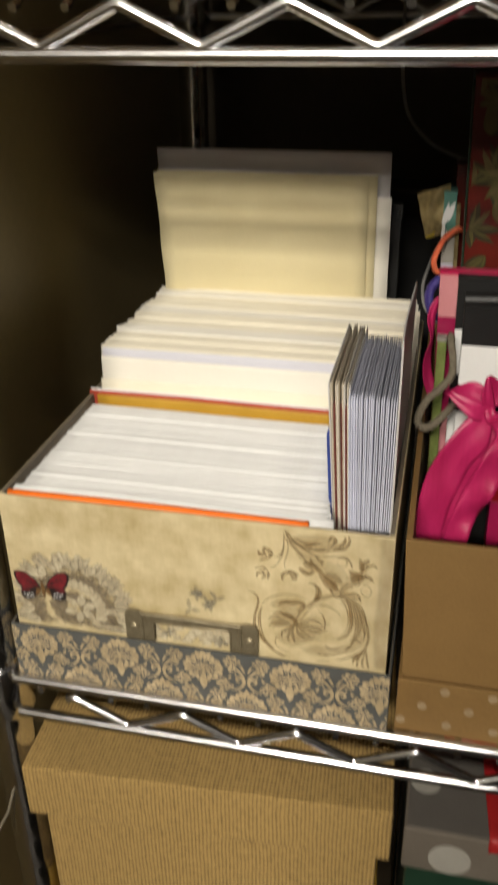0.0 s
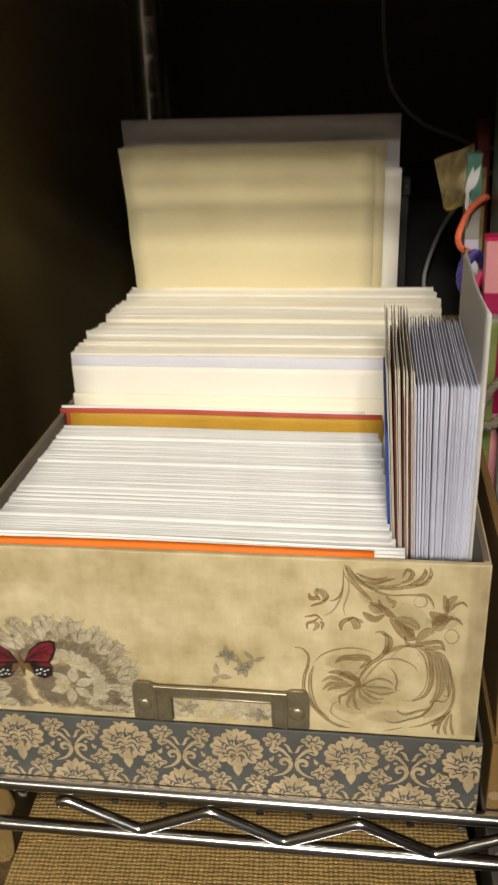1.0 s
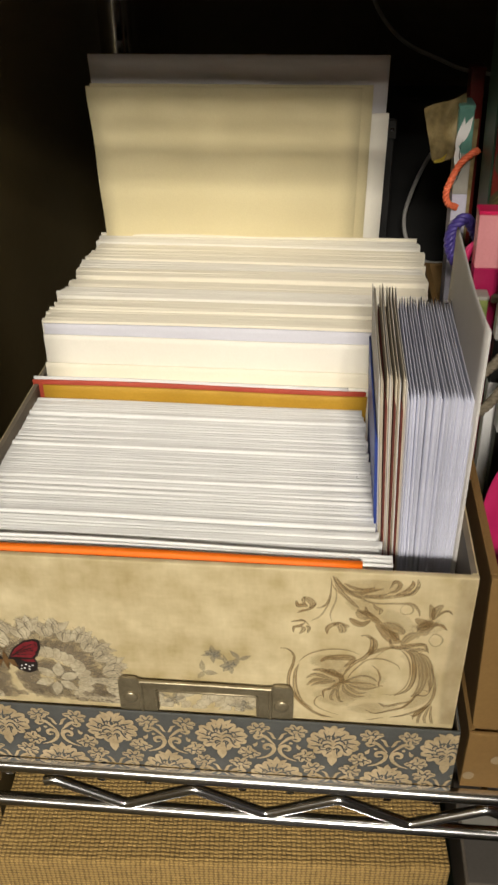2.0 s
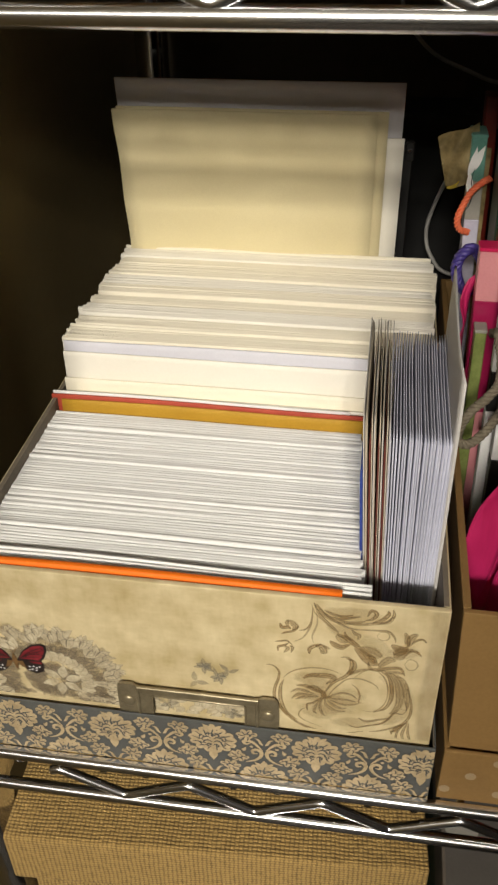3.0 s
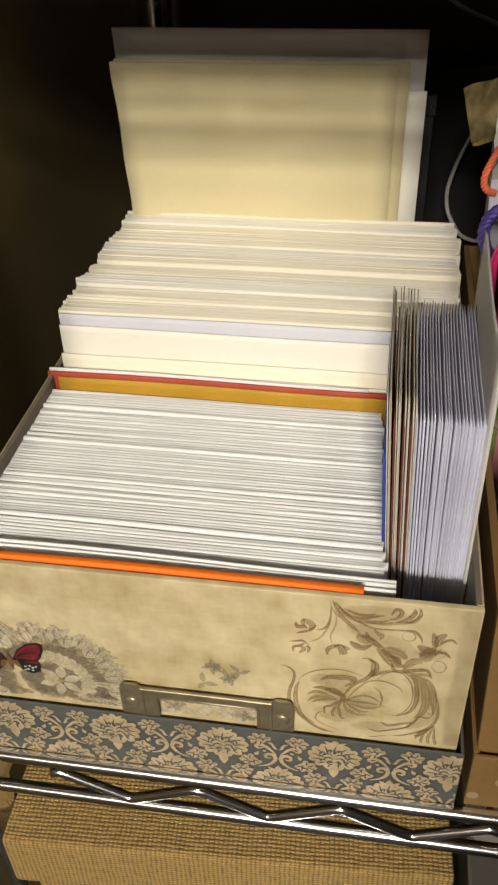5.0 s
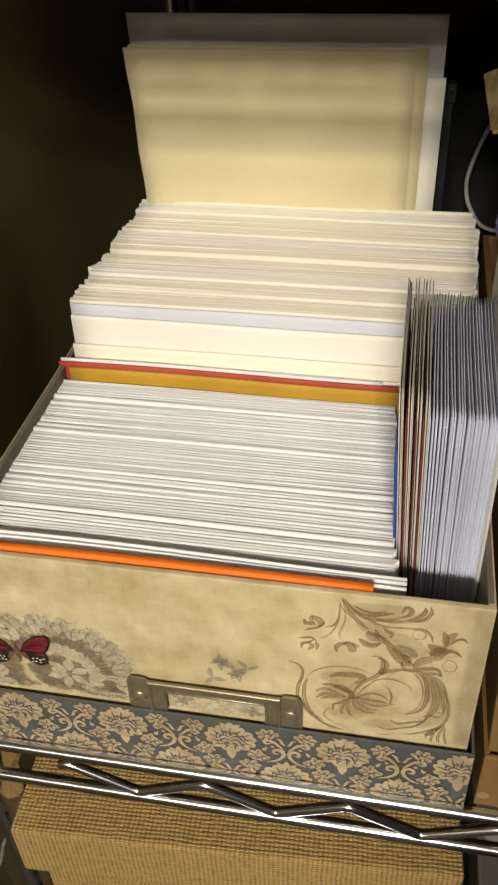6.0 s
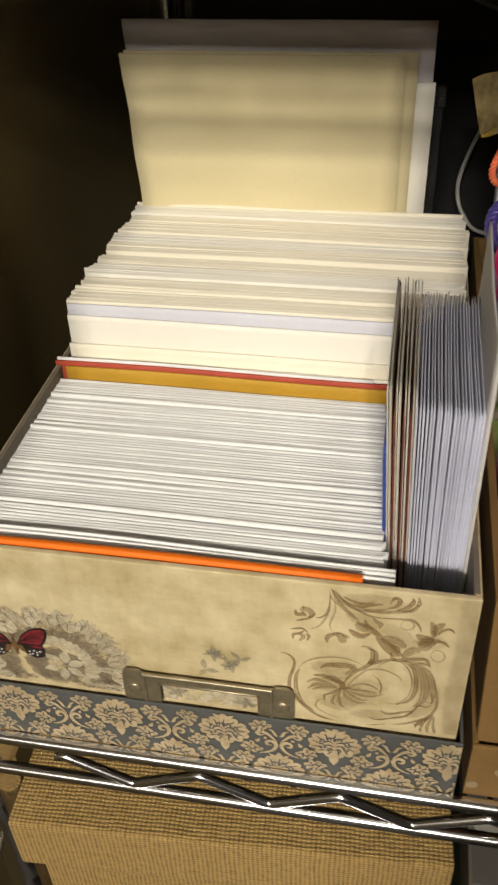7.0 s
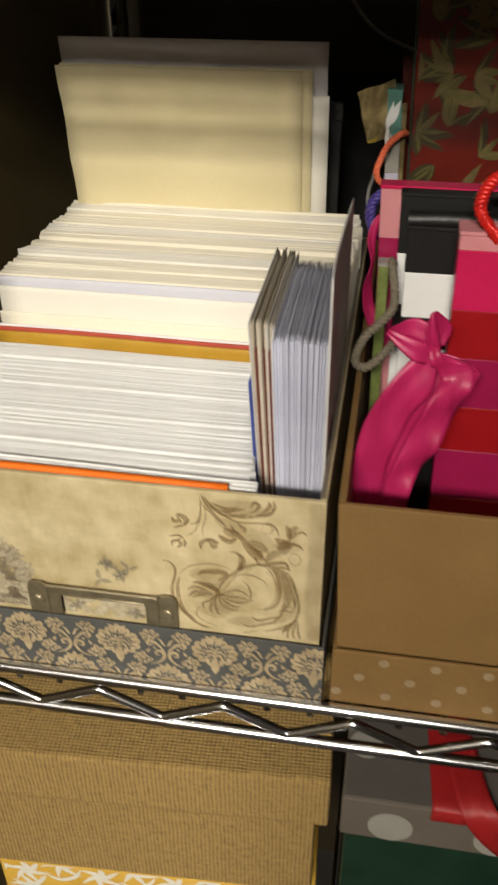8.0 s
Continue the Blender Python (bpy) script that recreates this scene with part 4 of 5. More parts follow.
cord("purple silky twisted cord handle", [(0.2090, 0.1935, 0.150), (0.2040, 0.190, 0.1530), (0.2005, 0.190, 0.1610), (0.2010, 0.190, 0.1690), (0.2050, 0.190, 0.1740), (0.2090, 0.193, 0.1720), (0.2160, 0.199, 0.160)], 0.0028, CORD_PURPLE, 4, 0.012)

side_ribbon = thing("pink_ribbon", "pink satin ribbon trailing down a gift bag", "ribbon")
part("ribbon_band", ribbon("ribbon_band", [(0.2105, 0.1600, 0.178), (0.2060, 0.159, 0.174), (0.2032, 0.158, 0.163), (0.2045, 0.158, 0.150), (0.2028, 0.157, 0.138), (0.2040, 0.156, 0.126), (0.2080, 0.155, 0.116)],
                           [(0.003, 0, 0.004), (0.003, 0, 0.003), (0.0024, 0.002, 0.001), (0.0008, 0.003, 0), (0.002, 0.003, 0), (0.0026, 0.002, 0.001), (0.003, 0, 0.002)], SATIN, 0.0004, 0.0003), SATIN, side_ribbon)

bow = thing("satin_bow", "hot pink satin ribbon bow with long tails", "bow")
BAND = dict(material=SATIN, thickness=0.0003, crimp=0.00022)
part("loop", ribbon("loop", [(0.2350, 0.0600, 0.1500), (0.2270, 0.0570, 0.1535), (0.2165, 0.0590, 0.1590), (0.2158, 0.0620, 0.1596), (0.2250, 0.0660, 0.1595), (0.2345, 0.0640, 0.1560)],
                    [(0.001, 0, 0.004), (0.0012, 0.001, 0.0042), (0.0008, 0, 0.0016), (0.0008, 0, 0.0014), (0.001, 0.001, 0.0040), (0.001, 0, 0.004)], **BAND), SATIN, bow)
part("loop", ribbon("loop", [(0.2352, 0.0605, 0.1510), (0.2325, 0.0580, 0.1600), (0.2318, 0.0590, 0.1690), (0.2335, 0.0625, 0.1680), (0.2375, 0.0650, 0.1610), (0.2365, 0.0640, 0.1530)],
                    [(0.0020, 0, 0.0005), (0.0026, 0.001, 0.001), (0.0010, 0.001, 0.0002), (0.0014, 0.001, 0), (0.0030, 0.001, 0), (0.0020, 0, 0)], **BAND), SATIN, bow)
part("loop", ribbon("loop", [(0.2360, 0.0600, 0.1490), (0.2430, 0.0540, 0.1475), (0.2500, 0.0520, 0.1450), (0.2525, 0.0545, 0.1430), (0.2480, 0.0610, 0.1440), (0.2380, 0.0640, 0.1470)],
                    [(0.0004, 0, 0.0030), (0.001, 0, 0.0042), (0.001, 0, 0.0034), (0.001, 0, 0.0030), (0.001, 0, 0.0040), (0.0004, 0, 0.0030)], **BAND), SATIN, bow)
part("tail", ribbon("tail", [(0.2345, 0.0590, 0.1480), (0.2300, 0.0565, 0.1415), (0.2220, 0.0540, 0.1300), (0.2155, 0.0530, 0.1140), (0.2125, 0.0535, 0.0950), (0.2120, 0.055, 0.060)],
                    [(0.0022, 0, -0.0034), (0.0052, -0.0010, -0.0070), (0.0062, 0.0014, -0.0068), (0.0074, -0.0012, -0.0040), (0.0074, 0.0014, -0.0012), (0.005, 0.002, 0)], **BAND), SATIN, bow)
part("tail", ribbon("tail", [(0.2375, 0.0585, 0.1490), (0.2420, 0.0530, 0.1495), (0.2440, 0.0490, 0.1475), (0.2428, 0.0468, 0.1420), (0.2385, 0.0478, 0.1300), (0.2335, 0.0462, 0.1160), (0.2285, 0.0474, 0.1020), (0.2245, 0.0455, 0.0880), (0.2225, 0.050, 0.050)],
                    [(0.0030, 0, 0.0020), (0.0058, 0.0010, 0.0022), (0.0064, 0.0006, 0.0022), (0.0066, -0.0022, 0.0010), (0.0064, 0.0026, -0.0016), (0.0062, -0.0024, -0.0016), (0.0060, 0.0024, -0.0012), (0.0058, -0.0020, -0.0006), (0.005, 0.002, 0)], **BAND), SATIN, bow)
part("tail", ribbon("tail", [(0.2370, 0.0600, 0.1460), (0.2330, 0.0580, 0.1330), (0.2245, 0.0565, 0.1180), (0.2185, 0.0555, 0.1010), (0.2175, 0.056, 0.060)],
                    [(0.0026, 0, -0.001), (0.0054, -0.0012, -0.0030), (0.0056, 0.0014, -0.0034), (0.0058, -0.0012, -0.0020), (0.005, 0.001, 0)], **BAND), SATIN, bow)
part("knot", ribbon("knot", [(0.2335, 0.0590, 0.1535), (0.2348, 0.0570, 0.1510), (0.2362, 0.0572, 0.1482), (0.2372, 0.0600, 0.1462)],
                    [(0.0016, 0, 0.0014), (0.0022, 0, 0.0018), (0.0022, 0, 0.0018), (0.0016, 0, 0.0014)], **BAND), SATIN, bow)
tagged(new("elastic_string", tube("elastic_string", curve([(-0.0155, -0.0050, -0.092), (-0.020, -0.0075, -0.108), (-0.0275, -0.009, -0.124), (-0.036, -0.010, -0.150)]), 0.0009, CORD_GREY, 7)), "thin tan string tied round the rack post", "string")

# ---- printed decoration and fittings of the photo box ----
FRONT = 0.0030
front_panel = [c for c in box_body.children if c.name.startswith("front_panel")][0]
lid_front = [c for c in box_lid.children if c.name.startswith("front_panel")][0]

# acanthus scroll: brush strokes in two sepia tones
AREA = (0.124, 0.1955, 0.0352, 0.1112)
hair = Print(FRONT - 0.0004, AREA)


class Engraving(Print):
    """Brush strokes with a fine dark line along each rim and down the middle of the broad ones."""

    def stroke(self, pts, wide=0.001, ends=0.15, steps=7):
        super().stroke(pts, wide, ends, steps)
        if wide < 0.0011:
            return
        for side in (-0.34, 0.0, 0.30) if wide > 0.0024 else (-0.30, 0.24):
            moved = []
            for k, p in enumerate(pts):
                a, b = pts[max(k - 1, 0)], pts[min(k + 1, len(pts) - 1)]
                dx, dz = b[0] - a[0], b[1] - a[1]
                d = math.hypot(dx, dz) + 1e-9
                w = wide * side * math.sin(math.pi * (k + 0.4) / (len(pts) - 0.2))
                moved.append((p[0] - dz / d * w, p[1] + dx / d * w))
            hair.stroke(moved, 0.00042, 0.3)


scroll, pale = Engraving(FRONT - 0.0003, AREA), Engraving(FRONT - 0.0002, AREA)
scroll.stroke([(0.1286, 0.0731), (0.1314, 0.0727), (0.1338, 0.0697), (0.1336, 0.0647), (0.1323, 0.0594), (0.1321, 0.0528), (0.1342, 0.0479), (0.1371, 0.0431), (0.1422, 0.0379), (0.1481, 0.0352), (0.1548, 0.0340), (0.1623, 0.0348), (0.1696, 0.0372)], 0.0018)
scroll.stroke([(0.1354, 0.0656), (0.1386, 0.0699), (0.1433, 0.0727), (0.1487, 0.0740), (0.1542, 0.0737), (0.1590, 0.0717)], 0.0009)
pale.stroke([(0.1358, 0.0648), (0.1346, 0.0598), (0.1347, 0.0520), (0.1371, 0.0444), (0.1417, 0.0398)], 0.0022)
scroll.stroke([(0.1581, 0.0819), (0.1612, 0.0820), (0.1625, 0.0793), (0.1623, 0.0744), (0.1602, 0.0704), (0.1568, 0.0674), (0.1542, 0.0632), (0.1524, 0.0584)], 0.0023)
pale.stroke([(0.1604, 0.0813), (0.1633, 0.0800), (0.1638, 0.0765), (0.1620, 0.0726), (0.1643, 0.0742), (0.1680, 0.0760), (0.1707, 0.0764)], 0.0026)
scroll.stroke([(0.1540, 0.0568), (0.1555, 0.0609), (0.1585, 0.0658), (0.1614, 0.0692), (0.1661, 0.0702), (0.1700, 0.0690), (0.1729, 0.0670), (0.1740, 0.0647)], 0.0010)
scroll.stroke([(0.1631, 0.0666), (0.1656, 0.0639), (0.1668, 0.0597), (0.1665, 0.0558), (0.1685, 0.0555)], 0.0010)
pale.stroke([(0.1540, 0.0568), (0.1571, 0.0592), (0.1603, 0.0604), (0.1635, 0.0597), (0.1658, 0.0576)], 0.0013)
pale.stroke([(0.1545, 0.0562), (0.1581, 0.0562), (0.1621, 0.0563), (0.1657, 0.0556)], 0.0013)
pale.stroke([(0.1545, 0.0555), (0.1582, 0.0536), (0.1622, 0.0530), (0.1669, 0.0549)], 0.0013)
scroll.stroke([(0.1637, 0.0698), (0.1659, 0.0732), (0.1688, 0.0758), (0.1718, 0.0763), (0.1742, 0.0746), (0.1765, 0.0707), (0.1777, 0.0648), (0.1774, 0.0584), (0.1754, 0.0535), (0.1720, 0.0506), (0.1684, 0.0509)], 0.0008)
scroll.stroke([(0.1742, 0.0758), (0.1774, 0.0733), (0.1790, 0.0675), (0.1792, 0.0600), (0.1774, 0.0538), (0.1728, 0.0504)], 0.0024)
pale.stroke([(0.1761, 0.0755), (0.1793, 0.0737), (0.1817, 0.0679), (0.1828, 0.0593), (0.1814, 0.0526), (0.1792, 0.0503)], 0.0040)
scroll.stroke([(0.1788, 0.0754), (0.1816, 0.0728), (0.1837, 0.0671), (0.1849, 0.0597), (0.1859, 0.0541), (0.1828, 0.0548)], 0.0010)
pale.stroke([(0.1803, 0.0750), (0.1833, 0.0719), (0.1853, 0.0661), (0.1862, 0.0587), (0.1859, 0.0535)], 0.0022)
pale.stroke([(0.1852, 0.0673), (0.1872, 0.0601), (0.1878, 0.0525), (0.1863, 0.0469), (0.1831, 0.0429), (0.1769, 0.0390), (0.1721, 0.0374)], 0.0016)
scroll.stroke([(0.1861, 0.0535), (0.1843, 0.0512), (0.1812, 0.0513), (0.1795, 0.0476), (0.1765, 0.0437), (0.1718, 0.0415), (0.1662, 0.0393), (0.1624, 0.0410)], 0.0011)
pale.stroke([(0.1795, 0.0476), (0.1756, 0.0460), (0.1700, 0.0438), (0.1671, 0.0457)], 0.0016)
scroll.stroke([(0.1875, 0.0472), (0.1857, 0.0448), (0.1839, 0.0424), (0.1821, 0.0394), (0.1801, 0.0396)], 0.0014)
pale.stroke([(0.1872, 0.0458), (0.1860, 0.0415), (0.1856, 0.0373), (0.1872, 0.0327)], 0.0016)
pale.stroke([(0.1876, 0.0458), (0.1877, 0.0404), (0.1885, 0.0365), (0.1896, 0.0336)], 0.0014)
pale.stroke([(0.1864, 0.0456), (0.1840, 0.0411), (0.1832, 0.0361), (0.1847, 0.0329)], 0.0013)
pale.stroke([(0.1857, 0.0448), (0.1831, 0.0429), (0.1813, 0.0392), (0.1811, 0.0371)], 0.0013)
scroll.stroke([(0.1438, 0.0670), (0.1465, 0.0691), (0.1512, 0.0699), (0.1551, 0.0698), (0.1560, 0.0685), (0.1530, 0.0648)], 0.0038)
scroll.stroke([(0.1410, 0.0621), (0.1446, 0.0624), (0.1479, 0.0608), (0.1512, 0.0588)], 0.0026)
pale.stroke([(0.1455, 0.0616), (0.1483, 0.0621), (0.1507, 0.0600), (0.1524, 0.0590)], 0.0032)
pale.stroke([(0.1387, 0.0573), (0.1419, 0.0597), (0.1451, 0.0590), (0.1492, 0.0574)], 0.0022)
pale.stroke([(0.1391, 0.0534), (0.1419, 0.0565), (0.1456, 0.0568), (0.1500, 0.0567)], 0.0022)
pale.stroke([(0.1407, 0.0531), (0.1432, 0.0548), (0.1464, 0.0554), (0.1504, 0.0564)], 0.0019)
scroll.stroke([(0.1458, 0.0467), (0.1457, 0.0507), (0.1485, 0.0525), (0.1513, 0.0556), (0.1532, 0.0566)], 0.0016)
scroll.stroke([(0.1499, 0.0611), (0.1519, 0.0596), (0.1528, 0.0565), (0.1556, 0.0570)], 0.0029)
pale.stroke([(0.1529, 0.0559), (0.1534, 0.0521), (0.1555, 0.0498), (0.1584, 0.0484), (0.1616, 0.0490)], 0.0022)
pale.stroke([(0.1537, 0.0554), (0.1554, 0.0531), (0.1591, 0.0505), (0.1623, 0.0511)], 0.0019)
pale.stroke([(0.1521, 0.0551), (0.1510, 0.0510), (0.1520, 0.0458), (0.1536, 0.0448)], 0.0016)
pale.stroke([(0.1517, 0.0550), (0.1494, 0.0507), (0.1487, 0.0466), (0.1499, 0.0455)], 0.0016)
scroll.stroke([(0.1461, 0.0485), (0.1433, 0.0469), (0.1423, 0.0433), (0.1438, 0.0409), (0.1472, 0.0388), (0.1522, 0.0370)], 0.0007)
scroll.stroke([(0.1459, 0.1098), (0.1473, 0.1052), (0.1502, 0.1018), (0.1541, 0.0975), (0.1568, 0.0951)], 0.0008)
pale.stroke([(0.1470, 0.1095), (0.1490, 0.1049), (0.1525, 0.1005), (0.1568, 0.0956)], 0.0016)
scroll.stroke([(0.1560, 0.0950), (0.1602, 0.0928), (0.1634, 0.0899), (0.1653, 0.0890)], 0.0033)
scroll.stroke([(0.1536, 0.0906), (0.1555, 0.0887), (0.1582, 0.0877), (0.1612, 0.0898)], 0.0036)
pale.stroke([(0.1557, 0.0938), (0.1580, 0.0919), (0.1604, 0.0905)], 0.0040)
scroll.stroke([(0.1589, 0.0965), (0.1598, 0.0939), (0.1618, 0.0919)], 0.0018)
pale.stroke([(0.1615, 0.0980), (0.1631, 0.0960), (0.1646, 0.0951), (0.1640, 0.0928)], 0.0022)
scroll.stroke([(0.1633, 0.0882), (0.1659, 0.0857), (0.1684, 0.0826), (0.1704, 0.0805), (0.1731, 0.0798)], 0.0059)
pale.stroke([(0.1650, 0.0884), (0.1681, 0.0872), (0.1711, 0.0859), (0.1739, 0.0840)], 0.0069)
scroll.stroke([(0.1682, 0.0849), (0.1706, 0.0829), (0.1719, 0.0808)], 0.0033)
scroll.stroke([(0.1688, 0.0809), (0.1698, 0.0775), (0.1722, 0.0767), (0.1770, 0.0783), (0.1815, 0.0788), (0.1834, 0.0749)], 0.0026)
pale.stroke([(0.1726, 0.0767), (0.1772, 0.0760), (0.1810, 0.0763), (0.1829, 0.0755)], 0.0022)
pale.stroke([(0.1732, 0.0780), (0.1752, 0.0819), (0.1773, 0.0834), (0.1793, 0.0826)], 0.0046)
pale.stroke([(0.1467, 0.1105), (0.1501, 0.1056), (0.1554, 0.1020), (0.1613, 0.1016), (0.1663, 0.1031)], 0.0026)
pale.stroke([(0.1478, 0.1101), (0.1516, 0.1048), (0.1561, 0.1011), (0.1614, 0.0986), (0.1681, 0.0984)], 0.0013)
scroll.stroke([(0.1508, 0.1073), (0.1538, 0.1056), (0.1575, 0.1047), (0.1618, 0.1060)], 0.0016)
scroll.stroke([(0.1538, 0.1040), (0.1575, 0.1032), (0.1611, 0.1045), (0.1647, 0.1056)], 0.0016)
pale.stroke([(0.1583, 0.1014), (0.1635, 0.1011), (0.1693, 0.1024), (0.1735, 0.1036), (0.1772, 0.1076)], 0.0019)
scroll.stroke([(0.1663, 0.1036), (0.1691, 0.1051), (0.1703, 0.1080), (0.1684, 0.1093), (0.1669, 0.1059)], 0.0021)
scroll.stroke([(0.1692, 0.1030), (0.1727, 0.1051), (0.1746, 0.1081), (0.1745, 0.1101)], 0.0023)
pale.stroke([(0.1714, 0.1028), (0.1749, 0.1040), (0.1766, 0.1078), (0.1762, 0.1109)], 0.0019)
pale.stroke([(0.1651, 0.0986), (0.1710, 0.0989), (0.1753, 0.0990), (0.1778, 0.0960), (0.1784, 0.0933)], 0.0013)
pale.stroke([(0.1464, 0.1078), (0.1463, 0.1018), (0.1455, 0.0978), (0.1436, 0.0953), (0.1414, 0.0947)], 0.0011)
pale.stroke([(0.1465, 0.1008), (0.1455, 0.0962), (0.1430, 0.0907), (0.1396, 0.0879)], 0.0010)
pale.stroke([(0.1479, 0.1058), (0.1484, 0.0999), (0.1474, 0.0953), (0.1466, 0.0918), (0.1472, 0.0885)], 0.0010)
pale.stroke([(0.1713, 0.0962), (0.1725, 0.0982), (0.1747, 0.0983), (0.1759, 0.0965), (0.1753, 0.0944), (0.1732, 0.0937), (0.1716, 0.0948), (0.1713, 0.0965)], 0.0008)
pale.stroke([(0.1828, 0.0814), (0.1840, 0.0842), (0.1862, 0.0843), (0.1878, 0.0820), (0.1871, 0.0792), (0.1849, 0.0784), (0.1833, 0.0801), (0.1827, 0.0820)], 0.0008)
scroll.stroke([(0.1342, 0.0978), (0.1349, 0.0955), (0.1372, 0.0958), (0.1383, 0.0949)], 0.0024)
pale.stroke([(0.1368, 0.0996), (0.1387, 0.0985), (0.1402, 0.0965), (0.1391, 0.0943)], 0.0034)
scroll.stroke([(0.1413, 0.0972), (0.1406, 0.0955), (0.1387, 0.0938), (0.1361, 0.0927), (0.1347, 0.0919)], 0.0014)
pale.stroke([(0.1372, 0.0999), (0.1367, 0.0982), (0.1374, 0.0961)], 0.0019)
scroll.stroke([(0.1322, 0.0871), (0.1346, 0.0877), (0.1369, 0.0881), (0.1392, 0.0859)], 0.0011)
scroll.stroke([(0.1334, 0.0817), (0.1336, 0.0843), (0.1357, 0.0853), (0.1376, 0.0870)], 0.0016)
pale.stroke([(0.1361, 0.0851), (0.1373, 0.0835), (0.1357, 0.0811)], 0.0022)
pale.stroke([(0.1380, 0.0854), (0.1392, 0.0844), (0.1386, 0.0816)], 0.0016)
scroll.stroke([(0.1458, 0.0819), (0.1458, 0.0848), (0.1478, 0.0869), (0.1506, 0.0881)], 0.0024)
pale.stroke([(0.1480, 0.0869), (0.1503, 0.0867), (0.1515, 0.0840), (0.1500, 0.0832)], 0.0040)
pale.stroke([(0.1507, 0.0877), (0.1526, 0.0865), (0.1539, 0.0859)], 0.0019)
scroll.stroke([(0.1770, 0.0920), (0.1790, 0.0906), (0.1816, 0.0899), (0.1833, 0.0916)], 0.0045)
scroll.stroke([(0.1777, 0.0881), (0.1796, 0.0878), (0.1817, 0.0893), (0.1831, 0.0901)], 0.0049)
pale.stroke([(0.1784, 0.0848), (0.1801, 0.0859), (0.1821, 0.0883)], 0.0062)
scroll.stroke([(0.1815, 0.0994), (0.1825, 0.0968), (0.1828, 0.0935), (0.1834, 0.0919)], 0.0029)
pale.stroke([(0.1862, 0.0992), (0.1846, 0.0976), (0.1837, 0.0947), (0.1834, 0.0919)], 0.0037)
scroll.stroke([(0.1899, 0.0949), (0.1883, 0.0965), (0.1862, 0.0957), (0.1843, 0.0929)], 0.0014)
scroll.stroke([(0.1888, 0.0870), (0.1868, 0.0892), (0.1843, 0.0892), (0.1827, 0.0863)], 0.0016)
pale.stroke([(0.1826, 0.0877), (0.1835, 0.0896), (0.1853, 0.0905)], 0.0019)
wash = Print(FRONT - 0.0001, AREA)
for x, z, rx, rz, turn in ((0.1475, 0.0660, 0.0090, 0.0050, -20), (0.1480, 0.0575, 0.0085, 0.0055, 20), (0.1560, 0.0520, 0.0100, 0.0070, -10), (0.1620, 0.0580, 0.0080, 0.0055, 10), (0.1500, 0.0470, 0.0090, 0.0050, -15),
                           (0.1660, 0.0420, 0.0120, 0.0035, 5), (0.1710, 0.0900, 0.0085, 0.0045, -40), (0.1580, 0.0960, 0.0070, 0.0035, -25), (0.1620, 0.1060, 0.0130, 0.0042, 0), (0.1820, 0.0880, 0.0065, 0.0045, 20)):
    wash.blot(x, z, rx, rz, 18, 0.12, turn)
wash.stroke([(0.1740, 0.0730), (0.1800, 0.0690), (0.1840, 0.0600), (0.1830, 0.0500), (0.1770, 0.0430)], 0.0110)
for p, m, t in ((wash, WASH, "pale sepia wash"), (pale, SEPIA_PALE, "pale sepia scroll shading"), (scroll, SEPIA, "sepia acanthus scroll"), (hair, SEPIA_DARK, "fine dark sepia lines")):
    part("printed_scroll", p.mesh("printed_scroll", m), m, front_panel, t)["kind"] = "stuff"

# carved flower medallion and the butterfly
AREA = (0.0034, 0.075, 0.0352, 0.1)
shade, petal, line = Print(FRONT - 0.0001, AREA), Print(FRONT - 0.0002, AREA), Print(FRONT - 0.0003, AREA)
rnd = random.Random(77)
FX, FZ = 0.036, 0.0475
for k in range(25):
    # ragged outer petals in two rings, each with its shaded rim and three lobes
    a = -28 + 232 * k / 24 + rnd.uniform(-3, 3)
    r = 0.0275 + (0.0040 if k % 2 else 0.0) + rnd.uniform(-0.001, 0.001)
    c, d = math.cos(radians(a)), math.sin(radians(a))
    shade.blot(FX + (r - 0.002) * c, FZ + (r - 0.002) * d, 0.0062, 0.0052, 14, 0.25, a)
    for lobe in (-26, 0, 26):
        petal.leaf(FX + (r - 0.0045) * c, FZ + (r - 0.0045) * d, rnd.uniform(0.0078, 0.0100), 0.0052, a + lobe, rnd.uniform(-0.2, 0.2))
        line.stroke([(FX + (r - 0.004) * c, FZ + (r - 0.004) * d), (FX + r * c - 0.0009 * d, FZ + r * d + 0.0009 * c), (FX + (r + 0.0026) * math.cos(radians(a + lobe * 0.3)), FZ + (r + 0.0026) * math.sin(radians(a + lobe * 0.3)))], 0.0005)
for k in range(40):
    a = -20 + 215 * k / 39
    c, d = math.cos(radians(a)), math.sin(radians(a))
    r1 = rnd.uniform(0.0225, 0.0262)
    line.stroke([(FX + 0.0185 * c, FZ + 0.0185 * d), (FX + 0.0205 * c, FZ + 0.0205 * d), (FX + r1 * c, FZ + r1 * d)], 0.0006)
for k in range(26):
    a = radians(-30 + 240 * k / 25)
    shade.blot(FX + 0.0195 * math.cos(a), FZ + 0.0195 * math.sin(a), 0.0050, 0.0038, 12, 0.25)
for k in range(15):
    a = -35 + 150 * k / 14
    petal.blot(FX + 0.0155 * math.cos(radians(a)), FZ + 0.0155 * math.sin(radians(a)), 0.0038, 0.0030, 12, 0.15, a)
for k in range(16):
    a = radians(360 * k / 16)
    shade.blot(FX + 0.0085 * math.cos(a), FZ + 0.0075 * math.sin(a), 0.0058, 0.0048, 12, 0.3)
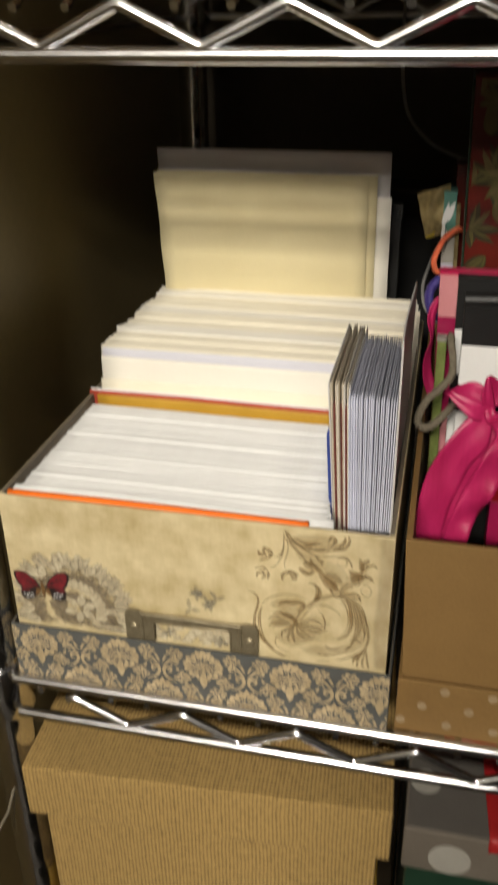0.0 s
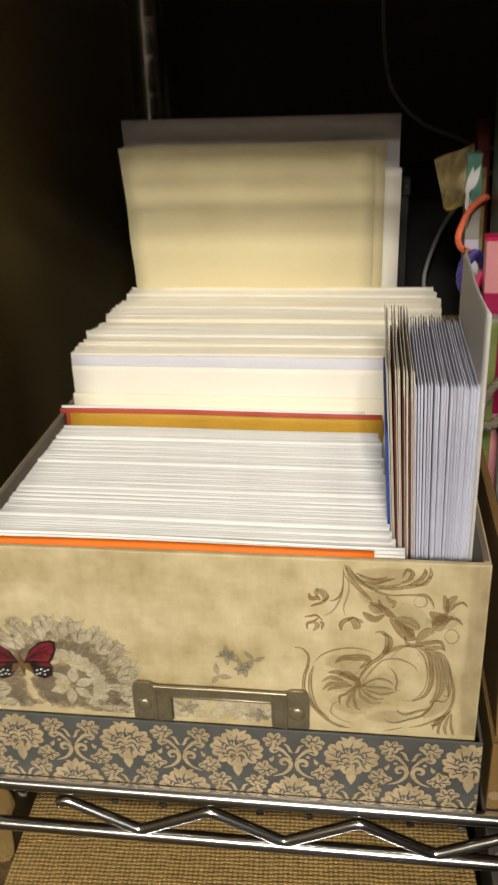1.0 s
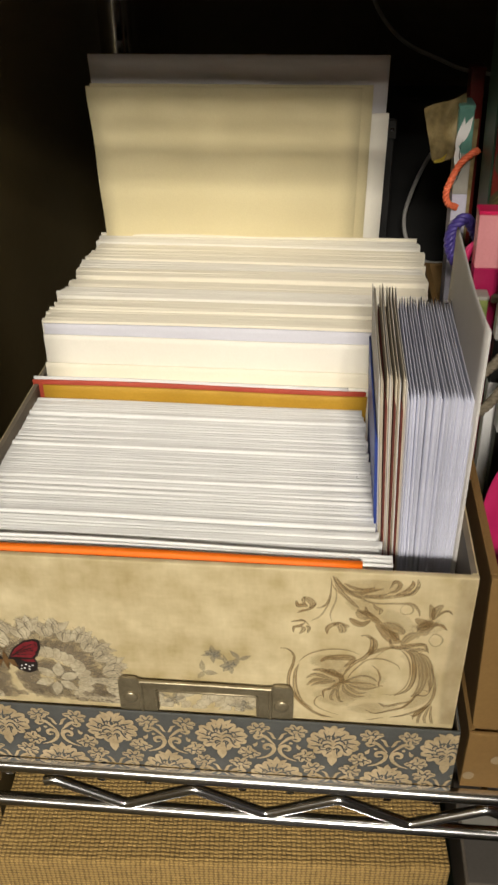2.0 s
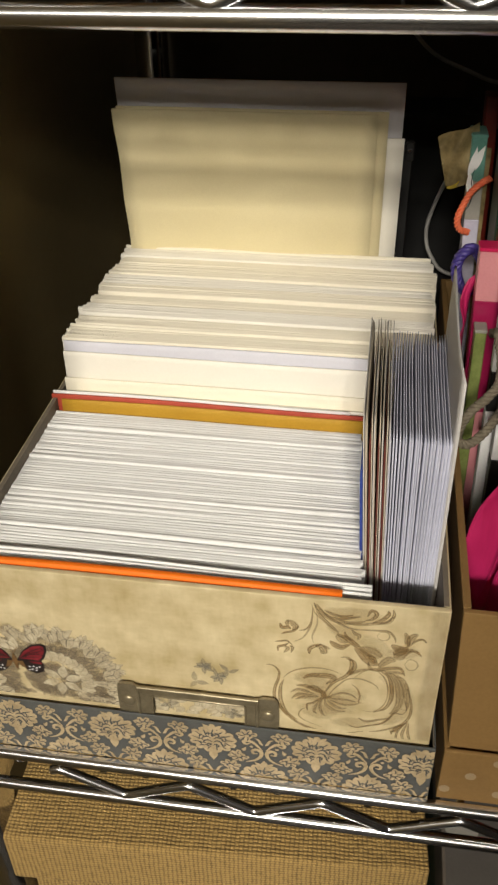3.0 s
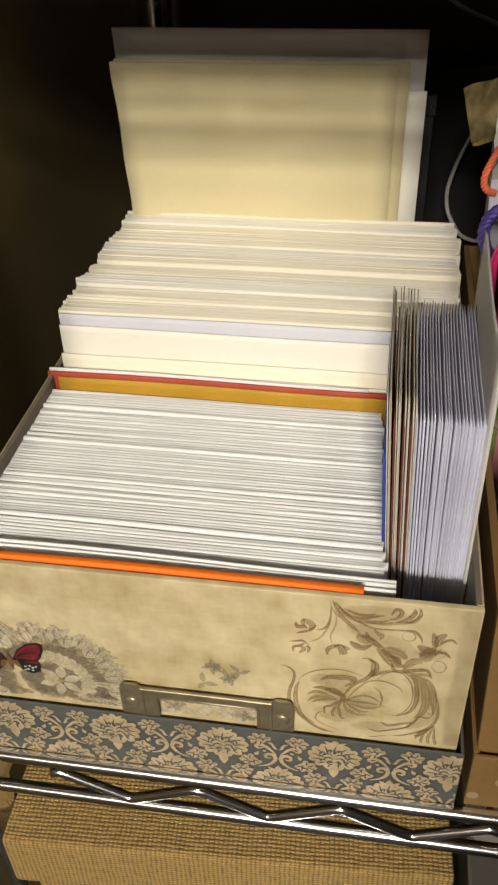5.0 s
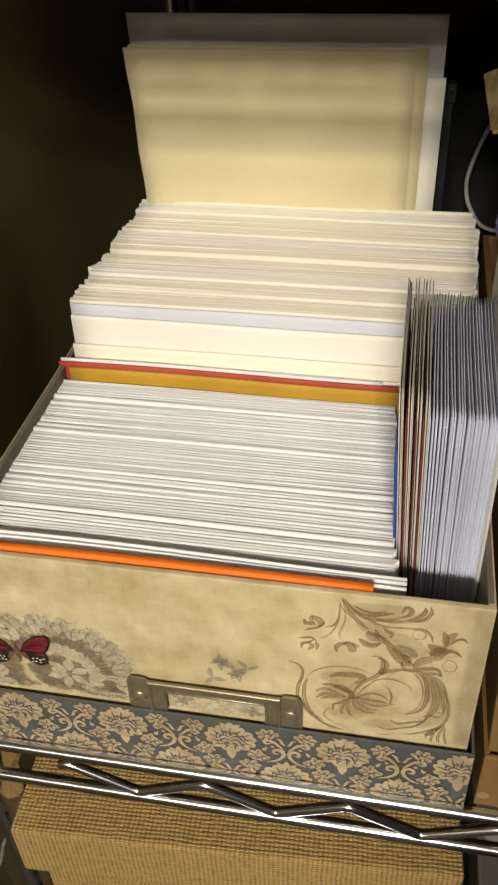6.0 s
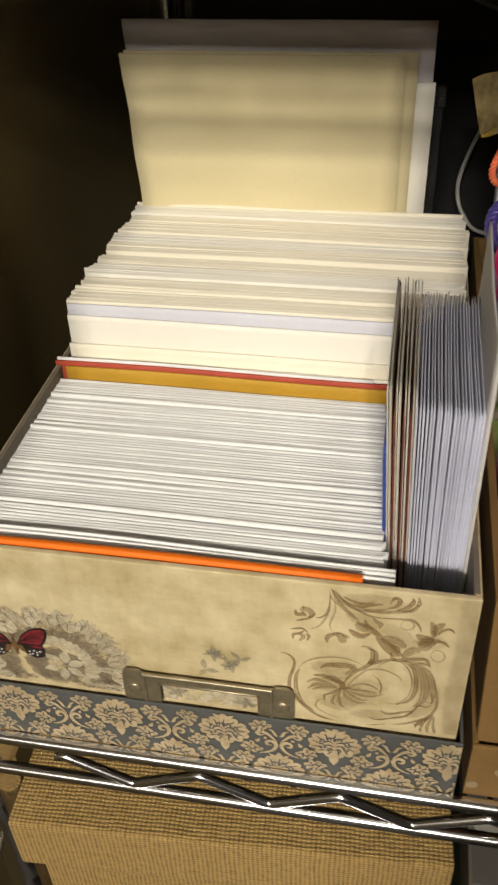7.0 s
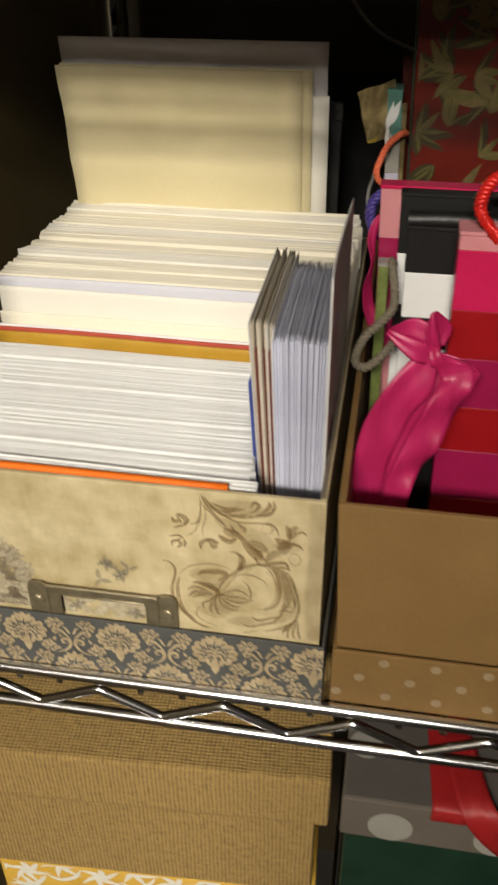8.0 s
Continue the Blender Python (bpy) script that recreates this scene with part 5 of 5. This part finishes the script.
for k in range(6):
    petal.leaf(FX + 0.004 + 0.0016 * math.cos(radians(20 + 60 * k)), FZ + 0.0005 + 0.0016 * math.sin(radians(20 + 60 * k)), 0.0085, 0.0058, 20 + 60 * k)
for k in range(9):
    petal.blot(FX + rnd.uniform(0.018, 0.034), 0.0372 + rnd.uniform(0, 0.012), 0.0048, 0.0024, 12, 0.2, rnd.uniform(-30, 30))
    line.blot(FX + rnd.uniform(-0.028, 0.026), 0.0362 + rnd.uniform(0, 0.006), 0.0030, 0.0018, 10, 0.3)
part("printed_shading", shade.mesh("printed_shading", TAUPE), TAUPE, front_panel, "taupe shading of a carved flower")["kind"] = "stuff"
part("printed_petal", petal.mesh("printed_petal", CREAM_PRINT), CREAM_PRINT, front_panel, "cream carved petals")["kind"] = "stuff"
part("printed_line", line.mesh("printed_line", TAUPE), TAUPE, front_panel, "taupe petal lines")["kind"] = "stuff"

# plum-brown fading at the end of the front
stain = Print(FRONT - 0.00005, (0.0036, 0.1968, 0.0352, 0.1118))
stain.stroke([(0.1960, 0.030), (0.1952, 0.060), (0.1958, 0.085), (0.1950, 0.118)], 0.0130, 0.8)
part("printed_stain", stain.mesh("printed_stain", EDGE_STAIN), EDGE_STAIN, front_panel, "plum-brown faded edge")["kind"] = "stuff"

# small blue-grey florets above the label holder and inside its window
buds = Print(FRONT - 0.0003, (0.076, 0.126, 0.0352, 0.085))
for x, z, n in ((0.103, 0.0675, 7), (0.109, 0.0615, 6), (0.113, 0.0655, 3), (0.086, 0.0405, 5), (0.115, 0.0385, 6), (0.099, 0.0575, 3)):
    for k in range(n):
        buds.leaf(x, z, rnd.uniform(0.0034, 0.0066), rnd.uniform(0.0024, 0.0038), 360 * k / n + rnd.uniform(-20, 20), rnd.uniform(-0.3, 0.3))
part("printed_bud", buds.mesh("printed_bud", BLUE_GREY), BLUE_GREY, front_panel, "blue-grey florets")["kind"] = "stuff"
clumps = Print(FRONT - 0.0002, (0.079, 0.122, 0.0352, 0.0455))
for k in range(26):
    clumps.blot(rnd.uniform(0.08, 0.121), rnd.uniform(0.036, 0.0445), 0.0036, 0.0024, 12, 0.25, rnd.uniform(0, 90))
part("printed_petal", clumps.mesh("printed_petal", CREAM_PRINT), CREAM_PRINT, front_panel, "cream petals")["kind"] = "stuff"

# butterfly print
BX, BZ = 0.0203, 0.0592
red, black, body = Print(FRONT - 0.0005), Print(FRONT - 0.0004), Print(FRONT - 0.0006)
spots = Print(FRONT - 0.0007)
for s in (-1, 1):
    def at(u, v):
        return (BX + s * u, BZ + v + s * 0.0008 * u / 0.01)
    black.poly([at(u, v) for u, v in ((0.001, -0.001), (0.004, 0.0048), (0.0085, 0.0088), (0.0130, 0.0098), (0.0152, 0.0088), (0.0152, 0.0052), (0.0135, 0.0008), (0.0118, -0.0012))])
    black.poly([at(u, v) for u, v in ((0.001, -0.001), (0.0118, -0.0008), (0.0128, -0.0040), (0.0120, -0.0078), (0.0085, -0.0092), (0.0050, -0.0076), (0.0022, -0.0040))])
    red.poly([at(u, v) for u, v in ((0.0022, 0.0002), (0.0048, 0.0047), (0.0088, 0.0080), (0.0126, 0.0089), (0.0142, 0.0080), (0.0141, 0.0052), (0.0125, 0.0014), (0.0108, -0.0006))])
    red.poly([at(u, v) for u, v in ((0.0062, -0.0014), (0.0116, -0.0014), (0.0121, -0.0030), (0.0080, -0.0026))])
    body.poly([at(u, v) for u, v in ((0.0008, -0.0012), (0.0034, -0.0012), (0.0048, -0.0056), (0.0026, -0.0050))])
    for tip in ((0.0138, 0.0082), (0.0140, 0.0062), (0.0132, 0.0042), (0.0118, 0.0016)):
        spots.stroke([at(0.0026, 0.0008), at(0.5 * tip[0] + 0.001, 0.5 * tip[1] + 0.0008), at(*tip)], 0.00035)
    for k in range(9):
        black_x, black_z = 0.0050 + 0.0095 * rnd.random(), 0.0015 + 0.006 * rnd.random()
        body_pt = at(black_x, min(black_z, 0.75 * black_x))
        spots.blot(body_pt[0], body_pt[1], 0.0005, 0.0003, 6, 0.2)
    core_w = Print(FRONT - 0.0007)
    for u, v in ((0.0062, -0.0046), (0.0080, -0.0042), (0.0092, -0.0052), (0.0072, -0.0062), (0.0090, -0.0068), (0.0106, -0.0046), (0.0058, -0.0066)):
        x, z = at(u, v)
        core_w.blot(x, z, 0.0005, 0.0004, 8, 0.15)
    part("printed_dot", core_w.mesh("printed_dot", WHITE_PAPER), WHITE_PAPER, front_panel, "white wing dots")["kind"] = "stuff"
body.leaf(BX - 0.0002, BZ + 0.0032, 0.0105, 0.0022, -86)
body.stroke([(BX, BZ + 0.003), (BX + 0.0012, BZ + 0.0055), (BX + 0.003, BZ + 0.0085)], 0.0003)
body.stroke([(BX, BZ + 0.003), (BX - 0.0008, BZ + 0.0055), (BX - 0.0012, BZ + 0.0085)], 0.0003)
part("printed_wing", black.mesh("printed_wing", WING_BLACK), WING_BLACK, front_panel, "black wing borders")["kind"] = "stuff"
part("printed_wing", red.mesh("printed_wing", WING_RED), WING_RED, front_panel, "crimson butterfly wings")["kind"] = "stuff"
part("printed_spot", spots.mesh("printed_spot", WING_BLACK), WING_BLACK, front_panel, "black wing spots")["kind"] = "stuff"
part("printed_body", body.mesh("printed_body", BODY_BROWN), BODY_BROWN, front_panel, "brown butterfly body")["kind"] = "stuff"

# label holder: pressed pewter frame with two riveted tabs
holder = part("label_holder", slab((0.0738, 0.0002, 0.0478), (0.1256, 0.0018, 0.0522), 0.0006, 2), PEWTER, photo_box, "antique pewter label holder")
part("frame_lip", tube("frame_lip", [(0.0738, 0.0002, 0.0522), (0.1, 0.0002, 0.0524), (0.1256, 0.0002, 0.0522)], 0.0009, PEWTER, 8), PEWTER, holder)
part("frame_lip", tube("frame_lip", [(0.0800, 0.0004, 0.0360), (0.0800, 0.0004, 0.0466), (0.0812, 0.0004, 0.0477), (0.1190, 0.0004, 0.0477), (0.1202, 0.0004, 0.0466), (0.1202, 0.0004, 0.0360)], 0.0006, PEWTER, 8), PEWTER, holder, "rolled window edge")
for x0, x1 in ((0.0738, 0.0800), (0.1202, 0.1256)):
    part("frame_side", slab((x0, 0.0004, 0.0349), (x1, 0.0019, 0.0482), 0.0005, 2), PEWTER, holder)
for x in (0.0694, 0.1296):
    bm = bmesh.new()
    outline = [(-0.0046, 0), (0.0046, 0), (0.0046, 0.0146), (0.0040, 0.0176), (0.0026, 0.0190), (-0.0026, 0.0190), (-0.0040, 0.0176), (-0.0046, 0.0146)]
    rim = [bm.verts.new((x + u, 0.0018, 0.0349 + v)) for u, v in outline]
    face = bm.faces.new(rim)
    ext = bmesh.ops.extrude_face_region(bm, geom=[face])
    for v in ext["geom"]:
        if isinstance(v, bmesh.types.BMVert):
            v.co.y -= 0.0014
    bmesh.ops.bevel(bm, geom=[e for e in bm.edges], offset=0.0004, segments=2, affect="EDGES")
    part("tab", bm, PEWTER, holder)
    fold = x + (0.0045 if x < 0.1 else -0.0045)
    part("tab_fold", tube("tab_fold", [(fold, 0.0005, 0.0352), (fold, 0.0003, 0.044), (fold, 0.0005, 0.0530)], 0.0010, PEWTER, 8, [0.0008, 0.0010, 0.0007]), PEWTER, holder, "raised fold of the tab")
    bm = bmesh.new()
    bmesh.ops.create_uvsphere(bm, u_segments=18, v_segments=10, radius=0.0031)
    bmesh.ops.transform(bm, matrix=Matrix.Translation((x, 0.0003, 0.0428)) @ Matrix.Diagonal((1, 0.42, 1, 1)), verts=bm.verts)
    part("rivet", finish(bm, "rivet", PEWTER, True), PEWTER, holder, "domed rivet")

# damask on the lid: one medallion and its scrolls, repeated along each side
def damask(side, length, flip):
    """Ochre damask between x 0 and length, on a lid wall of which y = 0 is the face."""
    p, q = Print(-0.0002, (0.0003, length - 0.0003, 0.0006, LID_TOP - 0.0004)), Print(-0.0004, (0.0003, length - 0.0003, 0.0006, LID_TOP - 0.0004))
    pitch = 0.0452
    n = int(length / pitch) + 3
    for k in range(-1, n):
        for cx, cz in ((0.0150 + pitch * k, 0.0228), (0.0150 + pitch * (k + 0.5), 0.0000)):
            def m(u, v):
                return (cx + 0.001 * u, cz + 0.001 * v)
            # the rosette: overlapping lobed petals with slate gaps, a crown and a pointed tail
            p.blot(cx, cz + 0.0006, 0.0082, 0.0068, 22, 0.04)
            for ring, count, size in ((8.6, 13, 2.3), (6.2, 10, 2.1)):
                for g in range(count):
                    turn = 360 * (g + 0.5) / count - 90
                    u, v = ring * math.cos(radians(turn)), 0.8 * ring * math.sin(radians(turn)) + 0.6
                    if ring > 7 and abs(u) < 2 and v < 0:
                        continue
                    p.blot(*m(u, v), 0.001 * size, 0.00086 * size, 12, 0.1, turn)
                    q.stroke([m(0.62 * u - 0.12 * v, 0.62 * v + 0.12 * u), m(0.82 * u, 0.82 * v), m(1.1 * u + 0.05 * v, 1.1 * v - 0.05 * u)], 0.00062)
            for s in (-1, 1):
                for pts, wide in (([(0.3, 4.6), (1.8, 5.2), (2.9, 4.0), (2.4, 2.6)], 0.8), ([(0.4, 1.4), (2.2, 2.6), (4.2, 1.8), (4.6, 0.2)], 0.8), ([(0.3, -1.2), (2.0, 0.2), (3.8, -0.8), (3.8, -2.4)], 0.8), ([(0.2, -3.4), (1.4, -2.2), (2.6, -3.2), (2.2, -4.6)], 0.8),
                                  ([(4.6, 3.6), (5.8, 2.4), (5.6, 0.8)], 0.6), ([(4.8, -1.0), (5.6, -2.2), (4.8, -3.4)], 0.6)):
                    q.stroke([m(s * u, v) for u, v in pts], 0.0010 * wide)
            q.leaf(*m(0, 2.6), 0.0030, 0.0014, 90)
            p.leaf(*m(0, -6.4), 0.0076, 0.0040, -90)
            p.leaf(*m(0, 7.4), 0.0050, 0.0030, 90)
            for s in (-1, 1):
                p.leaf(*m(0.4 * s, -8.2), 0.0052, 0.0022, 90 - s * 70, s * 0.3)
                p.leaf(*m(0.8 * s, 8.2), 0.0042, 0.0022, 90 - s * 70, s * 0.3)

            for s in (-1, 1):
                def w(u, v):
                    return m(s * u, v)
                # a curled leaf: fan of lobes round a volute, with slate creases
                for fx, fz, f in ((15.2, 6.4, 1.0), (11.4, -8.6, -1.0)):
                    p.blot(*w(fx, fz), 0.0030, 0.0025, 14, 0.1)
                    for g in range(6):
                        turn = 20 + 50 * g
                        u, v = 3.3 * math.cos(radians(turn)), f * 2.7 * math.sin(radians(turn))
                        p.blot(*w(fx + u, fz + v), 0.0016, 0.0013, 10, 0.12, s * turn)
                        q.stroke([w(fx + 0.35 * u, fz + 0.35 * v), w(fx + 0.75 * u - 0.2 * v, fz + 0.75 * v + 0.2 * u), w(fx + 1.35 * u, fz + 1.35 * v)], 0.0006)
                    q.stroke([w(fx - 1.6, fz), w(fx, fz + 1.2 * f), w(fx + 1.5, fz + 0.2 * f), w(fx + 0.6, fz - 1.0 * f)], 0.0008)
                p.stroke([w(16.8, 1.4), w(14.6, 0.4), w(13.6, 1.8), w(15.2, 2.8), w(17.6, 2.0), w(19.8, -0.4), w(21.9, -3.2)], 0.0017)
                p.stroke([w(19.8, -5.6), w(17.8, -5.8), w(17.6, -3.8), w(19.6, -3.0), w(21.4, -4.8), w(20.8, -8.0), w(18.2, -10.8), w(14.4, -12.4)], 0.0018)
                p.stroke([w(18.6, 5.0), w(20.2, 4.0), w(21.2, 1.6), w(22.2, 0.8)], 0.0012)
                p.blot(*w(17.0, -1.2), 0.0008, 0.0007, 8, 0.15)
                p.blot(*w(13.6, -3.6), 0.0009, 0.0008, 8, 0.15)
                p.leaf(*w(13.2, -4.8), 0.0034, 0.0014, 90 - s * 40, s * 0.3)
    for pr, m, t in ((p, OCHRE, "ochre damask print"), (q, SLATE, "slate damask veins")):
        ob = tagged(part("printed_damask", pr.mesh("printed_damask", m), m, side, t), kind="stuff")
        ob.matrix_local = flip


damask(lid_front, 0.2, Matrix.Identity(4))
lid_sides = [c for c in box_lid.children if c.name.startswith("side_panel")]
damask(lid_sides[0], BOX_BACK, pose(0, BOX_BACK, 0, 0, 0, -90))

# pale dots on the kraft lid
dot_front = [c for c in dot_lid.children if c.name.startswith("front_panel")][0]
for row, (x0, z) in enumerate(((0.2262, 0.0288), (0.2160, 0.0182), (0.2062, 0.0075))):
    for k in range(9):
        x = x0 + 0.0224 * k
        if x < GX + 0.198:
            part("dot", disc(x, 0.00048, z, 0.0023, False), KRAFT_DOT, dot_front)
